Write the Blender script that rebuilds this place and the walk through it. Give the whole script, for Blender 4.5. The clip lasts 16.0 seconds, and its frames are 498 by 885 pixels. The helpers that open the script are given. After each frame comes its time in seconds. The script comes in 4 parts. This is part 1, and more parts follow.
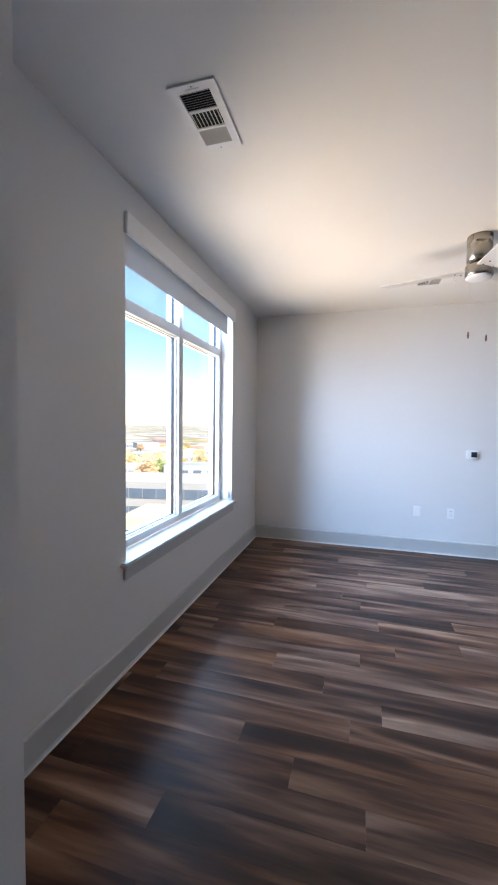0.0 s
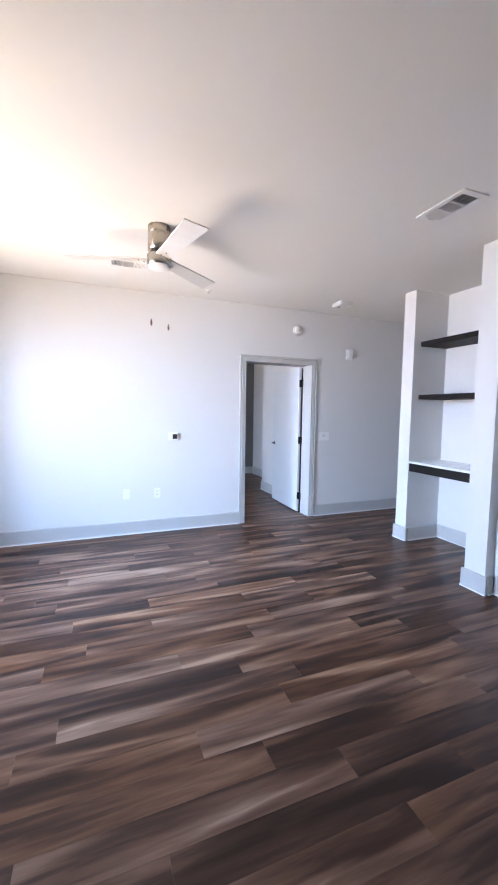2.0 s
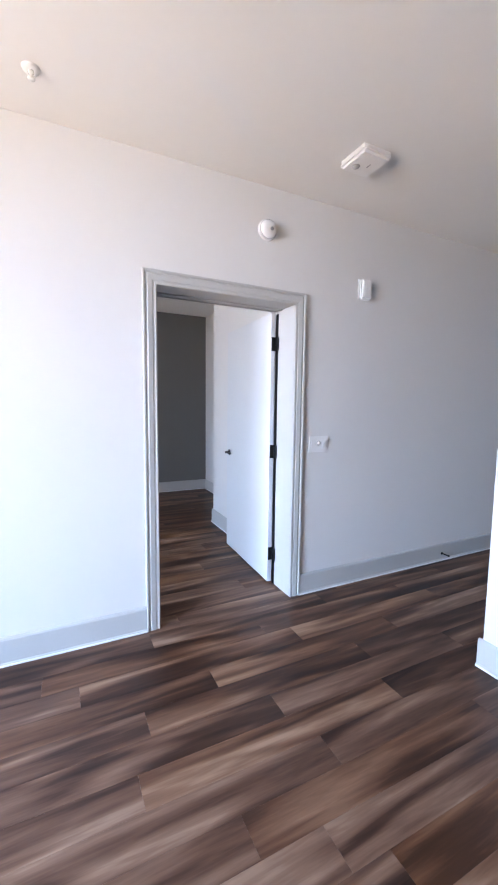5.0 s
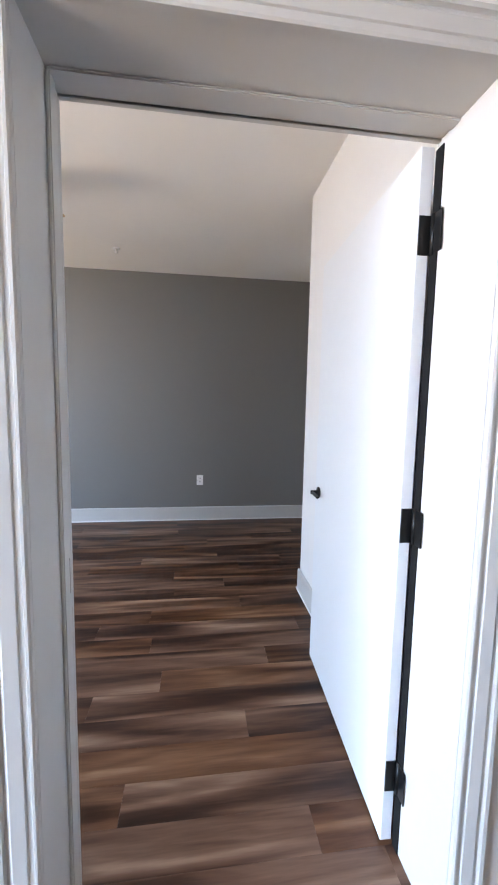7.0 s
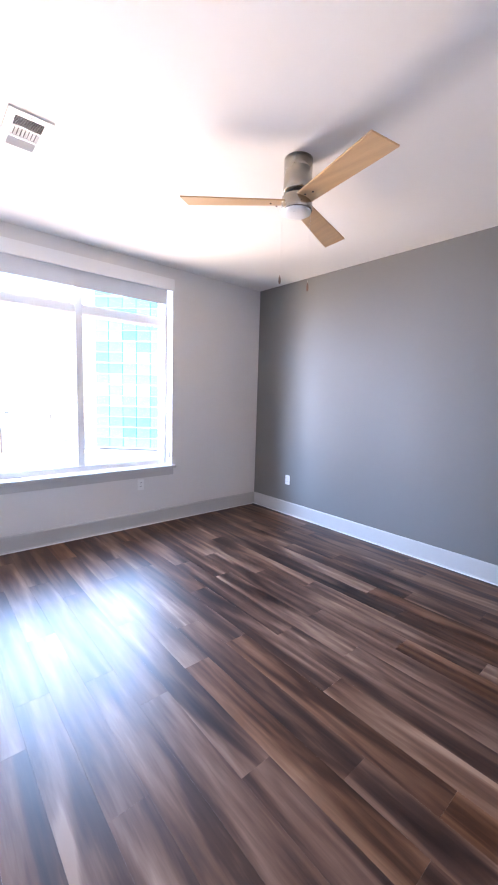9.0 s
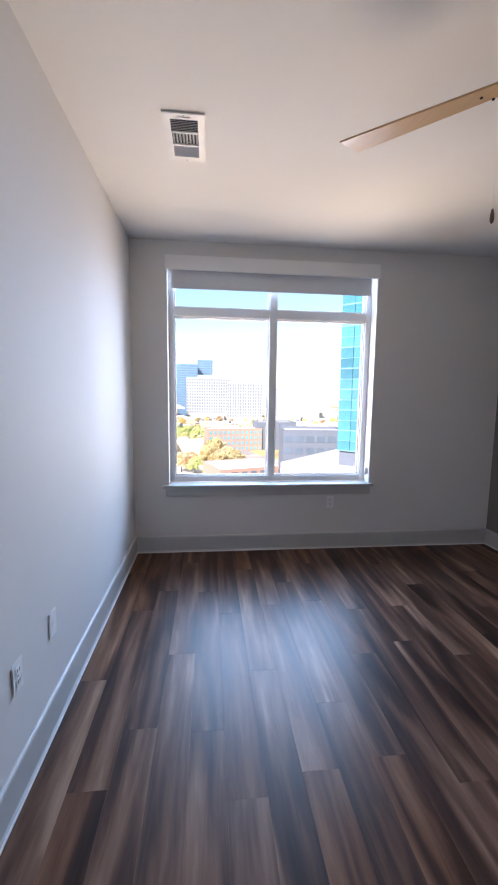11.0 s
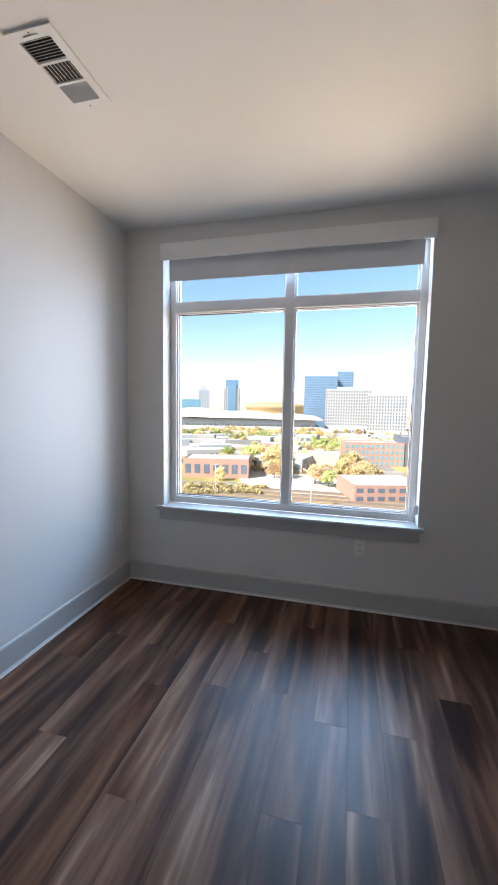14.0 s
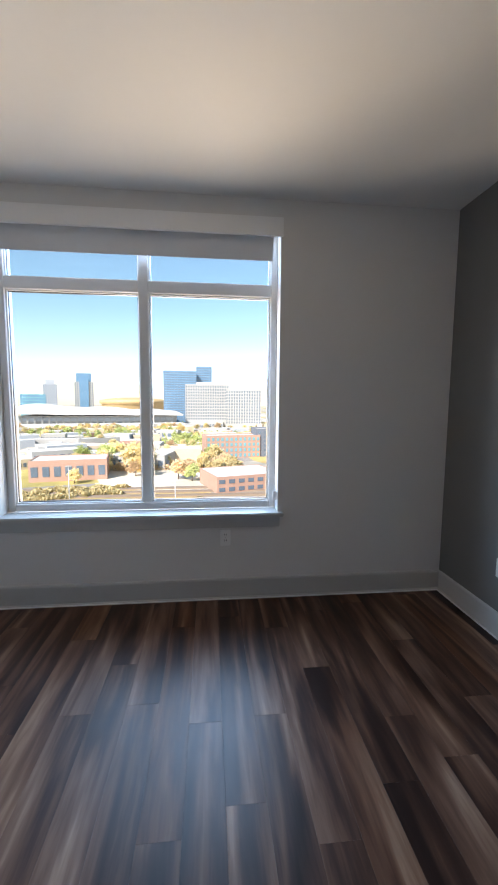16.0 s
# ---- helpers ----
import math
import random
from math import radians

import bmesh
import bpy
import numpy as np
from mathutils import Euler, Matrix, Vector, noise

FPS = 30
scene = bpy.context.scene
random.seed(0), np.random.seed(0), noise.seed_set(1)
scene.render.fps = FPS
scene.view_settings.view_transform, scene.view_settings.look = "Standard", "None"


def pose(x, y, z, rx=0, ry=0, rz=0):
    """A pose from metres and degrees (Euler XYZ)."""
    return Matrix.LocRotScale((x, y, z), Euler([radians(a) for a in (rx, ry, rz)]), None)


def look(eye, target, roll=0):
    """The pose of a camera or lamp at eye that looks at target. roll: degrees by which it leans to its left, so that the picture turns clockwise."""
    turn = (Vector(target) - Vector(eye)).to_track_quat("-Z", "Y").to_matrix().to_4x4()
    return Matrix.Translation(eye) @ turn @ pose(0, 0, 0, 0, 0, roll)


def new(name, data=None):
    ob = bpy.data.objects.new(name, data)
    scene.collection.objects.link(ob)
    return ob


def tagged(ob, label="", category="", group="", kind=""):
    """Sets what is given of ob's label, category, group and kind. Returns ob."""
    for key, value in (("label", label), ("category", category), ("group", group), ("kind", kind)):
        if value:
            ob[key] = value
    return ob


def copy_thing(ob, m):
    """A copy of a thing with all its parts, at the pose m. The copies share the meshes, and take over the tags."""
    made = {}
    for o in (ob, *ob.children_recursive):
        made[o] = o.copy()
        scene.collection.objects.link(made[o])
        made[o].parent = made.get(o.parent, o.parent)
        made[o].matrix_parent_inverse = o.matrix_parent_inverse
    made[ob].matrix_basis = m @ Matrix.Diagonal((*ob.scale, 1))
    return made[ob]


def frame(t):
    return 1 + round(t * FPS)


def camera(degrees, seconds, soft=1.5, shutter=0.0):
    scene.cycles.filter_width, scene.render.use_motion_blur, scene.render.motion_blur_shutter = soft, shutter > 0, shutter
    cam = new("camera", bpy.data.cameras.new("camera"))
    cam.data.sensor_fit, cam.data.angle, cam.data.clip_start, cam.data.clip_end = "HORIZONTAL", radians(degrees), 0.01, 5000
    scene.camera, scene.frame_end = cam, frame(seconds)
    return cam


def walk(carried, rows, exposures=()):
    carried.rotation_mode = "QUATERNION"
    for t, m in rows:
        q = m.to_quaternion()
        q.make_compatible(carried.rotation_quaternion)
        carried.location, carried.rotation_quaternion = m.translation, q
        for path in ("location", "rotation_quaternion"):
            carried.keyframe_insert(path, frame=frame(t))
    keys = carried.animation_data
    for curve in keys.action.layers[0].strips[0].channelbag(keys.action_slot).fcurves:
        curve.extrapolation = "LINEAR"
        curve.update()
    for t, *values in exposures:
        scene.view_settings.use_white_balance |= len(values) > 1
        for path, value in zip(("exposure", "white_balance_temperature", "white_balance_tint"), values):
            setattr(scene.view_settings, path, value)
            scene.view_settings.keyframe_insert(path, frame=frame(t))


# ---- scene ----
cam = camera(65.6, 16.0, soft=2.0)
EXPOSURES = (
    (0.0, 1.00, 6300, 17), (0.5, 1.20, 6300, 17), (1.0, 1.31, 6300, 18), (1.5, 1.53, 6300, 21), (2.0, 1.64, 6300, 21), (2.5, 1.77, 6300, 21),
    (3.0, 1.62, 6350, 20), (5.5, 2.11, 6550, 21), (6.0, 2.27, 6550, 20), (6.5, 2.22, 6700, 20), (7.0, 2.33, 7050, 19), (7.5, 2.69, 7200, 23),
    (8.0, 3.06, 7350, 23), (8.5, 3.26, 6950, 23), (9.0, 2.73, 6350, 28), (9.5, 2.05, 6350, 26), (10.0, 1.54, 6350, 26), (12.5, 1.24, 6650, 18),
    (13.5, 1.14, 6650, 18), (14.5, 1.02, 6650, 16), (16.0, 1.02, 6650, 16),)
PATH = [
    (0, (1.271, -4.674, 1.414), (0.713, -2.755, 1.321), 0.7),
    (0.5, (1.331, -4.666, 1.404), (1.121, -2.68, 1.305), 0.6),
    (1, (1.395, -4.652, 1.444), (1.537, -2.662, 1.31), 0.7),
    (1.5, (1.473, -4.652, 1.419), (1.948, -2.714, 1.279), 0.9),
    (2, (1.583, -4.532, 1.428), (2.318, -2.679, 1.265), 0.8),
    (2.5, (1.709, -4.29, 1.389), (2.567, -2.49, 1.232), 0.9),
    (3, (1.871, -3.901, 1.391), (2.807, -2.14, 1.245), 0.4),
    (5.5, (3.061, -1.871, 1.367), (3.88, -0.058, 1.16), 0.7),
    (6, (3.282, -1.479, 1.365), (3.963, 0.391, 1.165), 0.8),
    (6.5, (3.464, -1.096, 1.366), (3.996, 0.821, 1.16), 0.9),
    (7, (3.642, -0.76, 1.367), (3.908, 1.211, 1.161), 1.1),
    (7.3, (3.759, -0.603, 1.377), (3.782, 1.386, 1.166), 1.1),
    (7.5, (3.824, -0.506, 1.396), (3.682, 1.478, 1.181), 1.5),
    (7.7, (3.847, -0.396, 1.389), (3.544, 1.569, 1.173), 1.8),
    (8, (3.853, -0.226, 1.395), (3.268, 1.675, 1.176), 2.0),
    (8.5, (3.811, 0.019, 1.416), (2.727, 1.685, 1.19), 1.8),
    (9, (3.781, 0.271, 1.402), (2.28, 1.573, 1.171), 1.7),
    (9.5, (3.63, 0.331, 1.446), (1.883, 1.27, 1.188), 1.0),
    (10, (3.587, 0.486, 1.452), (1.704, 1.106, 1.192), 0.8),
    (12.5, (3.119, 1.485, 1.396), (1.135, 1.331, 1.194), 0.9),
    (13, (2.958, 1.639, 1.424), (0.99, 1.342, 1.223), 1.1),
    (13.5, (2.834, 1.803, 1.419), (0.889, 1.375, 1.233), 1.1),
    (14, (2.749, 1.941, 1.421), (0.821, 1.443, 1.237), 1.0),
    (14.5, (2.715, 1.998, 1.421), (0.788, 1.498, 1.23), 0.6),
    (15, (2.694, 1.998, 1.41), (0.743, 1.608, 1.214), 0.1),
    (15.5, (2.668, 1.961, 1.418), (0.685, 1.8, 1.211), 0.0),
    (16, (2.662, 1.934, 1.397), (0.683, 2.138, 1.196), 0.4),
]
walk(cam, [(t, look(eye, target, roll)) for t, eye, target, roll in PATH], EXPOSURES)

SKY, SUN = 0.105, 4.9
LAMP_SPREAD = 142
LIVING_SKY, LIVING_GROUND, BEDROOM_SKY, BEDROOM_GROUND = 385.0, 185.0, 112.0, 64.0
SKY_COLOUR, GROUND_COLOUR = (0.41, 0.66, 1.0), (1.0, 0.83, 0.60)
PLANK_SPREAD, PLANK_ROUGH, PLANK_SPEC = 0.20, 0.36, 0.25

# ---- light ----
world = bpy.data.worlds.new("sky")
scene.world = world
world.use_nodes = True
wt = world.node_tree
sky = wt.nodes.new("ShaderNodeTexSky")
sky.sky_type = "NISHITA"
sky.sun_disc = False
sky.sun_elevation = radians(38)
sky.sun_rotation = radians(125)
sky.air_density = 1.0
sky.dust_density = 0.15
sky.ozone_density = 0.6
wt.nodes["Background"].inputs["Strength"].default_value = SKY
clear = wt.nodes.new("ShaderNodeHueSaturation")
clear.inputs["Hue"].default_value, clear.inputs["Saturation"].default_value = 0.482, 1.08
wt.links.new(sky.outputs["Color"], clear.inputs["Color"])
wt.links.new(clear.outputs["Color"], wt.nodes["Background"].inputs["Color"])

sun_data = bpy.data.lights.new("sun", "SUN")
sun_data.energy, sun_data.angle, sun_data.color = SUN, radians(0.5), (1.0, 0.95, 0.87)
sun = new("sun", sun_data)
sun.matrix_world = look((60, -45, 60), (0, 0, 0))


def window_lamp(name, x, y, wide, z0, z1, tilt, yaw, watts, colour):
    """Daylight through one window: a panel just outside the opening, tilted up or down and swung sideways."""
    lamp = bpy.data.lights.new(name, "AREA")
    lamp.shape, lamp.size, lamp.size_y = "RECTANGLE", wide, (z1 - z0)
    lamp.energy, lamp.color = watts, colour
    lamp.spread = radians(LAMP_SPREAD)
    ob = new(name, lamp)
    zc = (z0 + z1) / 2
    ob.matrix_world = look((x, y, zc), (x + math.cos(radians(tilt)), y + math.tan(radians(yaw)), zc + math.sin(radians(tilt))))
    return ob


# the living room takes its light from the open side, the bedroom much of it off the glass tower
for y, wide, yaw, sky_watts, ground_watts in ((-2.5, 3.2, 11, LIVING_SKY, LIVING_GROUND), (1.75, 2.5, -12, BEDROOM_SKY, BEDROOM_GROUND)):
    window_lamp("sky_light", -2.0, y, wide, 1.5, 4.0, -14, yaw, sky_watts, SKY_COLOUR)
    window_lamp("ground_light", -2.0, y, wide, -1.6, 1.5, 14, yaw, ground_watts, GROUND_COLOUR)


# ---- materials ----
def material(name, colour, rough=0.6, metal=0.0, vary=0.08, scale=6.0, bump=0.0, bump_scale=120.0, stretch=(1, 1, 1), spec=0.5, per_object=0.0):
    """A painted, plastic, metal or stone surface: colour mottled at two scales, roughness broken up, fine relief."""
    m = bpy.data.materials.new(name)
    m.use_nodes = True
    nt = m.node_tree
    b = nt.nodes["Principled BSDF"]
    b.inputs["Metallic"].default_value = metal
    b.inputs["Specular IOR Level"].default_value = spec
    tc = nt.nodes.new("ShaderNodeTexCoord")
    mp = nt.nodes.new("ShaderNodeMapping")
    mp.inputs["Scale"].default_value = stretch
    nt.links.new(tc.outputs["Object"], mp.inputs["Vector"])
    n1 = nt.nodes.new("ShaderNodeTexNoise")
    n1.inputs["Scale"].default_value, n1.inputs["Detail"].default_value = scale, 4
    n2 = nt.nodes.new("ShaderNodeTexNoise")
    n2.inputs["Scale"].default_value, n2.inputs["Detail"].default_value = scale * 14, 3
    for n in (n1, n2):
        nt.links.new(mp.outputs["Vector"], n.inputs["Vector"])
    add = nt.nodes.new("ShaderNodeMath")
    add.operation = "MULTIPLY_ADD"
    add.inputs[1].default_value = 0.4
    nt.links.new(n2.outputs["Fac"], add.inputs[0])
    nt.links.new(n1.outputs["Fac"], add.inputs[2])
    ramp = nt.nodes.new("ShaderNodeMapRange")
    ramp.inputs["From Min"].default_value, ramp.inputs["From Max"].default_value = 0.35, 1.05
    ramp.inputs["To Min"].default_value, ramp.inputs["To Max"].default_value = 1 - vary, 1 + vary
    nt.links.new(add.outputs[0], ramp.inputs["Value"])
    hsv = nt.nodes.new("ShaderNodeHueSaturation")
    hsv.inputs["Color"].default_value = (*colour, 1)
    if per_object:
        info = nt.nodes.new("ShaderNodeObjectInfo")
        r2 = nt.nodes.new("ShaderNodeMapRange")
        r2.inputs["To Min"].default_value, r2.inputs["To Max"].default_value = 1 - per_object, 1 + per_object
        nt.links.new(info.outputs["Random"], r2.inputs["Value"])
        mul = nt.nodes.new("ShaderNodeMath")
        mul.operation = "MULTIPLY"
        nt.links.new(ramp.outputs["Result"], mul.inputs[0])
        nt.links.new(r2.outputs["Result"], mul.inputs[1])
        nt.links.new(mul.outputs[0], hsv.inputs["Value"])
    else:
        nt.links.new(ramp.outputs["Result"], hsv.inputs["Value"])
    nt.links.new(hsv.outputs["Color"], b.inputs["Base Color"])
    rr = nt.nodes.new("ShaderNodeMapRange")
    rr.inputs["From Min"].default_value, rr.inputs["From Max"].default_value = 0.3, 0.7
    rr.inputs["To Min"].default_value, rr.inputs["To Max"].default_value = max(0.02, rough - 0.06), min(1, rough + 0.06)
    nt.links.new(n1.outputs["Fac"], rr.inputs["Value"])
    nt.links.new(rr.outputs["Result"], b.inputs["Roughness"])
    if bump:
        n3 = nt.nodes.new("ShaderNodeTexNoise")
        n3.inputs["Scale"].default_value, n3.inputs["Detail"].default_value = bump_scale, 3
        nt.links.new(mp.outputs["Vector"], n3.inputs["Vector"])
        bp = nt.nodes.new("ShaderNodeBump")
        bp.inputs["Strength"].default_value, bp.inputs["Distance"].default_value = bump, 0.002
        nt.links.new(n3.outputs["Fac"], bp.inputs["Height"])
        nt.links.new(bp.outputs["Normal"], b.inputs["Normal"])
    return m


def plank_material():
    """Dark walnut-look vinyl: each plank its own tone, long soft streaks along the grain, fine pores."""
    m = bpy.data.materials.new("walnut_plank")
    m.use_nodes = True
    nt = m.node_tree
    b = nt.nodes["Principled BSDF"]
    geo = nt.nodes.new("ShaderNodeNewGeometry")
    info = nt.nodes.new("ShaderNodeObjectInfo")
    off = nt.nodes.new("ShaderNodeVectorMath")
    off.operation = "MULTIPLY_ADD"
    comb = nt.nodes.new("ShaderNodeCombineXYZ")
    for k in ("X", "Y", "Z"):
        nt.links.new(info.outputs["Random"], comb.inputs[k])
    off.inputs[1].default_value = (17, 31, 53)
    nt.links.new(comb.outputs[0], off.inputs[0])
    nt.links.new(geo.outputs["Position"], off.inputs[2])

    def streak(scale, sx, detail, distort):
        mp = nt.nodes.new("ShaderNodeMapping")
        mp.inputs["Scale"].default_value = (sx, 1, 1)
        nt.links.new(off.outputs[0], mp.inputs["Vector"])
        n = nt.nodes.new("ShaderNodeTexNoise")
        n.inputs["Scale"].default_value, n.inputs["Detail"].default_value = scale, detail
        n.inputs["Distortion"].default_value = distort
        nt.links.new(mp.outputs["Vector"], n.inputs["Vector"])
        return n.outputs["Fac"]

    broad, band, fine, pore = streak(9.5, 0.11, 1.5, 0.7), streak(22.0, 0.10, 2, 0.9), streak(60.0, 0.10, 3, 0.8), streak(210.0, 0.06, 2, 0.2)

    def mad(a, k, c):
        n = nt.nodes.new("ShaderNodeMath")
        n.operation = "MULTIPLY_ADD"
        nt.links.new(a, n.inputs[0])
        n.inputs[1].default_value = k
        if isinstance(c, float):
            n.inputs[2].default_value = c
        else:
            nt.links.new(c, n.inputs[2])
        return n.outputs[0]

    tone = mad(info.outputs["Random"], PLANK_SPREAD, 0.455 - PLANK_SPREAD / 2 - 0.5 * (1.85 + 0.5 + 0.22 + 0.12))
    tone = mad(pore, 0.12, mad(fine, 0.22, mad(band, 0.5, mad(broad, 1.85, tone))))
    ramp = nt.nodes.new("ShaderNodeValToRGB")
    el = ramp.color_ramp.elements
    el[0].position, el[0].color = 0.05, (0.0180, 0.0080, 0.0056, 1)
    el[1].position, el[1].color = 0.97, (0.300, 0.190, 0.130, 1)
    for p, c in ((0.30, (0.0485, 0.0220, 0.0138, 1)), (0.52, (0.109, 0.0540, 0.0338, 1)), (0.74, (0.180, 0.1010, 0.0650, 1))):
        e = el.new(p)
        e.color = c
    nt.links.new(tone, ramp.inputs["Fac"])
    # a few planks lean to orange, most to taupe
    pick = nt.nodes.new("ShaderNodeMath")
    pick.operation = "FRACT"
    nt.links.new(mad(info.outputs["Random"], 7.31, 0.13), pick.inputs[0])
    warm = nt.nodes.new("ShaderNodeMapRange")
    warm.inputs["From Min"].default_value, warm.inputs["From Max"].default_value = 0.55, 1.0
    warm.inputs["To Min"].default_value, warm.inputs["To Max"].default_value = 1.0, 1.2
    nt.links.new(pick.outputs[0], warm.inputs["Value"])
    hue = nt.nodes.new("ShaderNodeHueSaturation")
    nt.links.new(warm.outputs["Result"], hue.inputs["Saturation"])
    nt.links.new(ramp.outputs["Color"], hue.inputs["Color"])
    nt.links.new(hue.outputs["Color"], b.inputs["Base Color"])
    nt.links.new(mad(fine, 0.16, PLANK_ROUGH - 0.08), b.inputs["Roughness"])
    b.inputs["Specular IOR Level"].default_value = PLANK_SPEC
    bp = nt.nodes.new("ShaderNodeBump")
    bp.inputs["Strength"].default_value, bp.inputs["Distance"].default_value = 0.12, 0.001
    nt.links.new(mad(pore, 1.0, fine), bp.inputs["Height"])
    nt.links.new(bp.outputs["Normal"], b.inputs["Normal"])
    return m


def pane_material(name, tint, gloss):
    """Clear glazing: lets the view through and mirrors a little of the room."""
    m = bpy.data.materials.new(name)
    m.use_nodes = True
    nt = m.node_tree
    nt.nodes.remove(nt.nodes["Principled BSDF"])
    tr = nt.nodes.new("ShaderNodeBsdfTransparent")
    tr.inputs["Color"].default_value = (*tint, 1)
    gl = nt.nodes.new("ShaderNodeBsdfGlossy")
    gl.inputs["Roughness"].default_value = 0.01
    gl.inputs["Color"].default_value = (gloss, gloss, gloss, 1)
    fr = nt.nodes.new("ShaderNodeFresnel")
    fr.inputs["IOR"].default_value = 1.3
    mix = nt.nodes.new("ShaderNodeMixShader")
    nt.links.new(fr.outputs[0], mix.inputs[0])
    nt.links.new(tr.outputs[0], mix.inputs[1])
    nt.links.new(gl.outputs[0], mix.inputs[2])
    nt.links.new(mix.outputs[0], nt.nodes["Material Output"].inputs["Surface"])
    return m


M = {
    "wall": material("wall_paint", (0.68, 0.667, 0.645), 0.75, vary=0.02, scale=1.5, bump=0.08, bump_scale=260),
    "ceiling": material("ceiling_paint", (0.77, 0.757, 0.73), 0.85, vary=0.02, scale=1.2, bump=0.1, bump_scale=200),
    "accent": material("charcoal_paint", (0.160, 0.158, 0.148), 0.6, vary=0.03, scale=1.5, bump=0.08, bump_scale=260),
    "trim": material("grey_trim_paint", (0.47, 0.465, 0.445), 0.42, vary=0.03, scale=3, bump=0.03),
    "white": material("white_satin_paint", (0.71, 0.71, 0.70), 0.4, vary=0.02, scale=3),
    "vinyl": material("white_vinyl", (0.72, 0.72, 0.715), 0.38, vary=0.03, scale=4),
    "plastic": material("white_plastic", (0.78, 0.775, 0.76), 0.35, vary=0.02, scale=20),
    "bezel": material("grey_plastic", (0.35, 0.35, 0.35), 0.4, vary=0.03, scale=20),
    "dark": material("black_plastic", (0.012, 0.012, 0.013), 0.35, vary=0.1, scale=20),
    "iron": material("matt_black_metal", (0.012, 0.012, 0.012), 0.42, 0.6, vary=0.1, scale=40),
    "nickel": material("brushed_nickel", (0.42, 0.385, 0.33), 0.24, 1.0, vary=0.02, scale=3),
    "maple": material("maple_blade", (0.52, 0.34, 0.18), 0.4, vary=0.15, scale=5, stretch=(0.4, 6, 6)),
    "blade": material("pale_blade", (0.66, 0.645, 0.62), 0.4, vary=0.05, scale=5, stretch=(0.4, 6, 6)),
    "valance": material("white_valance_paint", (0.80, 0.80, 0.79), 0.45, vary=0.02, scale=3),
    "lens": material("frosted_lens", (0.82, 0.82, 0.80), 0.3, vary=0.01),
    "espresso": material("espresso_wood", (0.014, 0.012, 0.011), 0.55, spec=0.14, vary=0.35, scale=4, stretch=(6, 0.5, 6), bump=0.1),
    "quartz": material("white_quartz", (0.78, 0.775, 0.76), 0.2, vary=0.05, scale=12),
    "shade": material("roller_shade_fabric", (0.62, 0.61, 0.60), 0.8, vary=0.03, scale=10, bump=0.1, bump_scale=500),
    # flat black that paints the shade in the door's hinge gap
    "hinge_gap": material("hinge_gap_black", (0.008, 0.008, 0.008), 0.95, vary=0.1, scale=20, spec=0.1),
    "leaf": material("white_door_paint", (0.63, 0.645, 0.65), 0.45, vary=0.02, scale=3),
    "duct": material("duct_shadow", (0.03, 0.03, 0.03), 0.8, vary=0.2, scale=10),
    "slat": material("grille_enamel", (0.76, 0.755, 0.74), 0.4, vary=0.04, scale=20),
    "under": material("underlay", (0.03, 0.025, 0.02), 0.9, vary=0.1),
    "pane": pane_material("window_glass", (0.97, 0.985, 0.985), 0.6),
    "plank": plank_material(),
}


def let_through(m, share):
    """Cloth and leaves: part of the light goes through to the other side."""
    nt = m.node_tree
    b = nt.nodes["Principled BSDF"]
    tl = nt.nodes.new("ShaderNodeBsdfTranslucent")
    nt.links.new(b.inputs["Base Color"].links[0].from_socket, tl.inputs["Color"])
    mix = nt.nodes.new("ShaderNodeMixShader")
    mix.inputs[0].default_value = share
    nt.links.new(b.outputs[0], mix.inputs[1])
    nt.links.new(tl.outputs[0], mix.inputs[2])
    nt.links.new(mix.outputs[0], nt.nodes["Material Output"].inputs["Surface"])
    return m


let_through(M["shade"], 0.12)


# ---- building helpers ----
def part(name, bm, mat, parent=None, label=""):
    me = bpy.data.meshes.new(name)
    bm.to_mesh(me)
    bm.free()
    me.materials.append(mat)
    ob = new(name, me)
    if parent:
        ob.parent = parent
    if label:
        ob["label"] = label
    return ob


def add_box(bm, x0, x1, y0, y1, z0, z1):
    c = Vector(((x0 + x1) / 2, (y0 + y1) / 2, (z0 + z1) / 2))
    made = bmesh.ops.create_cube(bm, size=1, matrix=Matrix.Translation(c) @ Matrix.Diagonal((x1 - x0, y1 - y0, z1 - z0, 1)))
    return made["verts"]


def box(x0, x1, y0, y1, z0, z1, bevel=0.0, seg=2):
    bm = bmesh.new()
    add_box(bm, x0, x1, y0, y1, z0, z1)
    if bevel:
        bmesh.ops.bevel(bm, geom=bm.edges[:], offset=bevel, segments=seg, affect="EDGES")
    return bm


def add_lathe(bm, profile, seg=40, m=Matrix.Identity(4)):
    """Turns (radius, z) points round the z axis."""
    rings = []
    for r, z in profile:
        if r < 1e-5:
            rings.append([bm.verts.new(m @ Vector((0, 0, z)))])
        else:
            rings.append([bm.verts.new(m @ Vector((r * math.cos(2 * math.pi * i / seg), r * math.sin(2 * math.pi * i / seg), z))) for i in range(seg)])
    for a, b in zip(rings, rings[1:]):
        for i in range(seg):
            j = (i + 1) % seg
            if len(a) == 1 and len(b) == 1:
                continue
            if len(a) == 1:
                f = bm.faces.new((a[0], b[j], b[i]))
            elif len(b) == 1:
                f = bm.faces.new((a[i], a[j], b[0]))
            else:
                f = bm.faces.new((a[i], a[j], b[j], b[i]))
            f.smooth = True
    return bm


def lathe(profile, seg=40, m=Matrix.Identity(4)):
    bm = add_lathe(bmesh.new(), profile, seg, m)
    bmesh.ops.recalc_face_normals(bm, faces=bm.faces[:])
    return bm


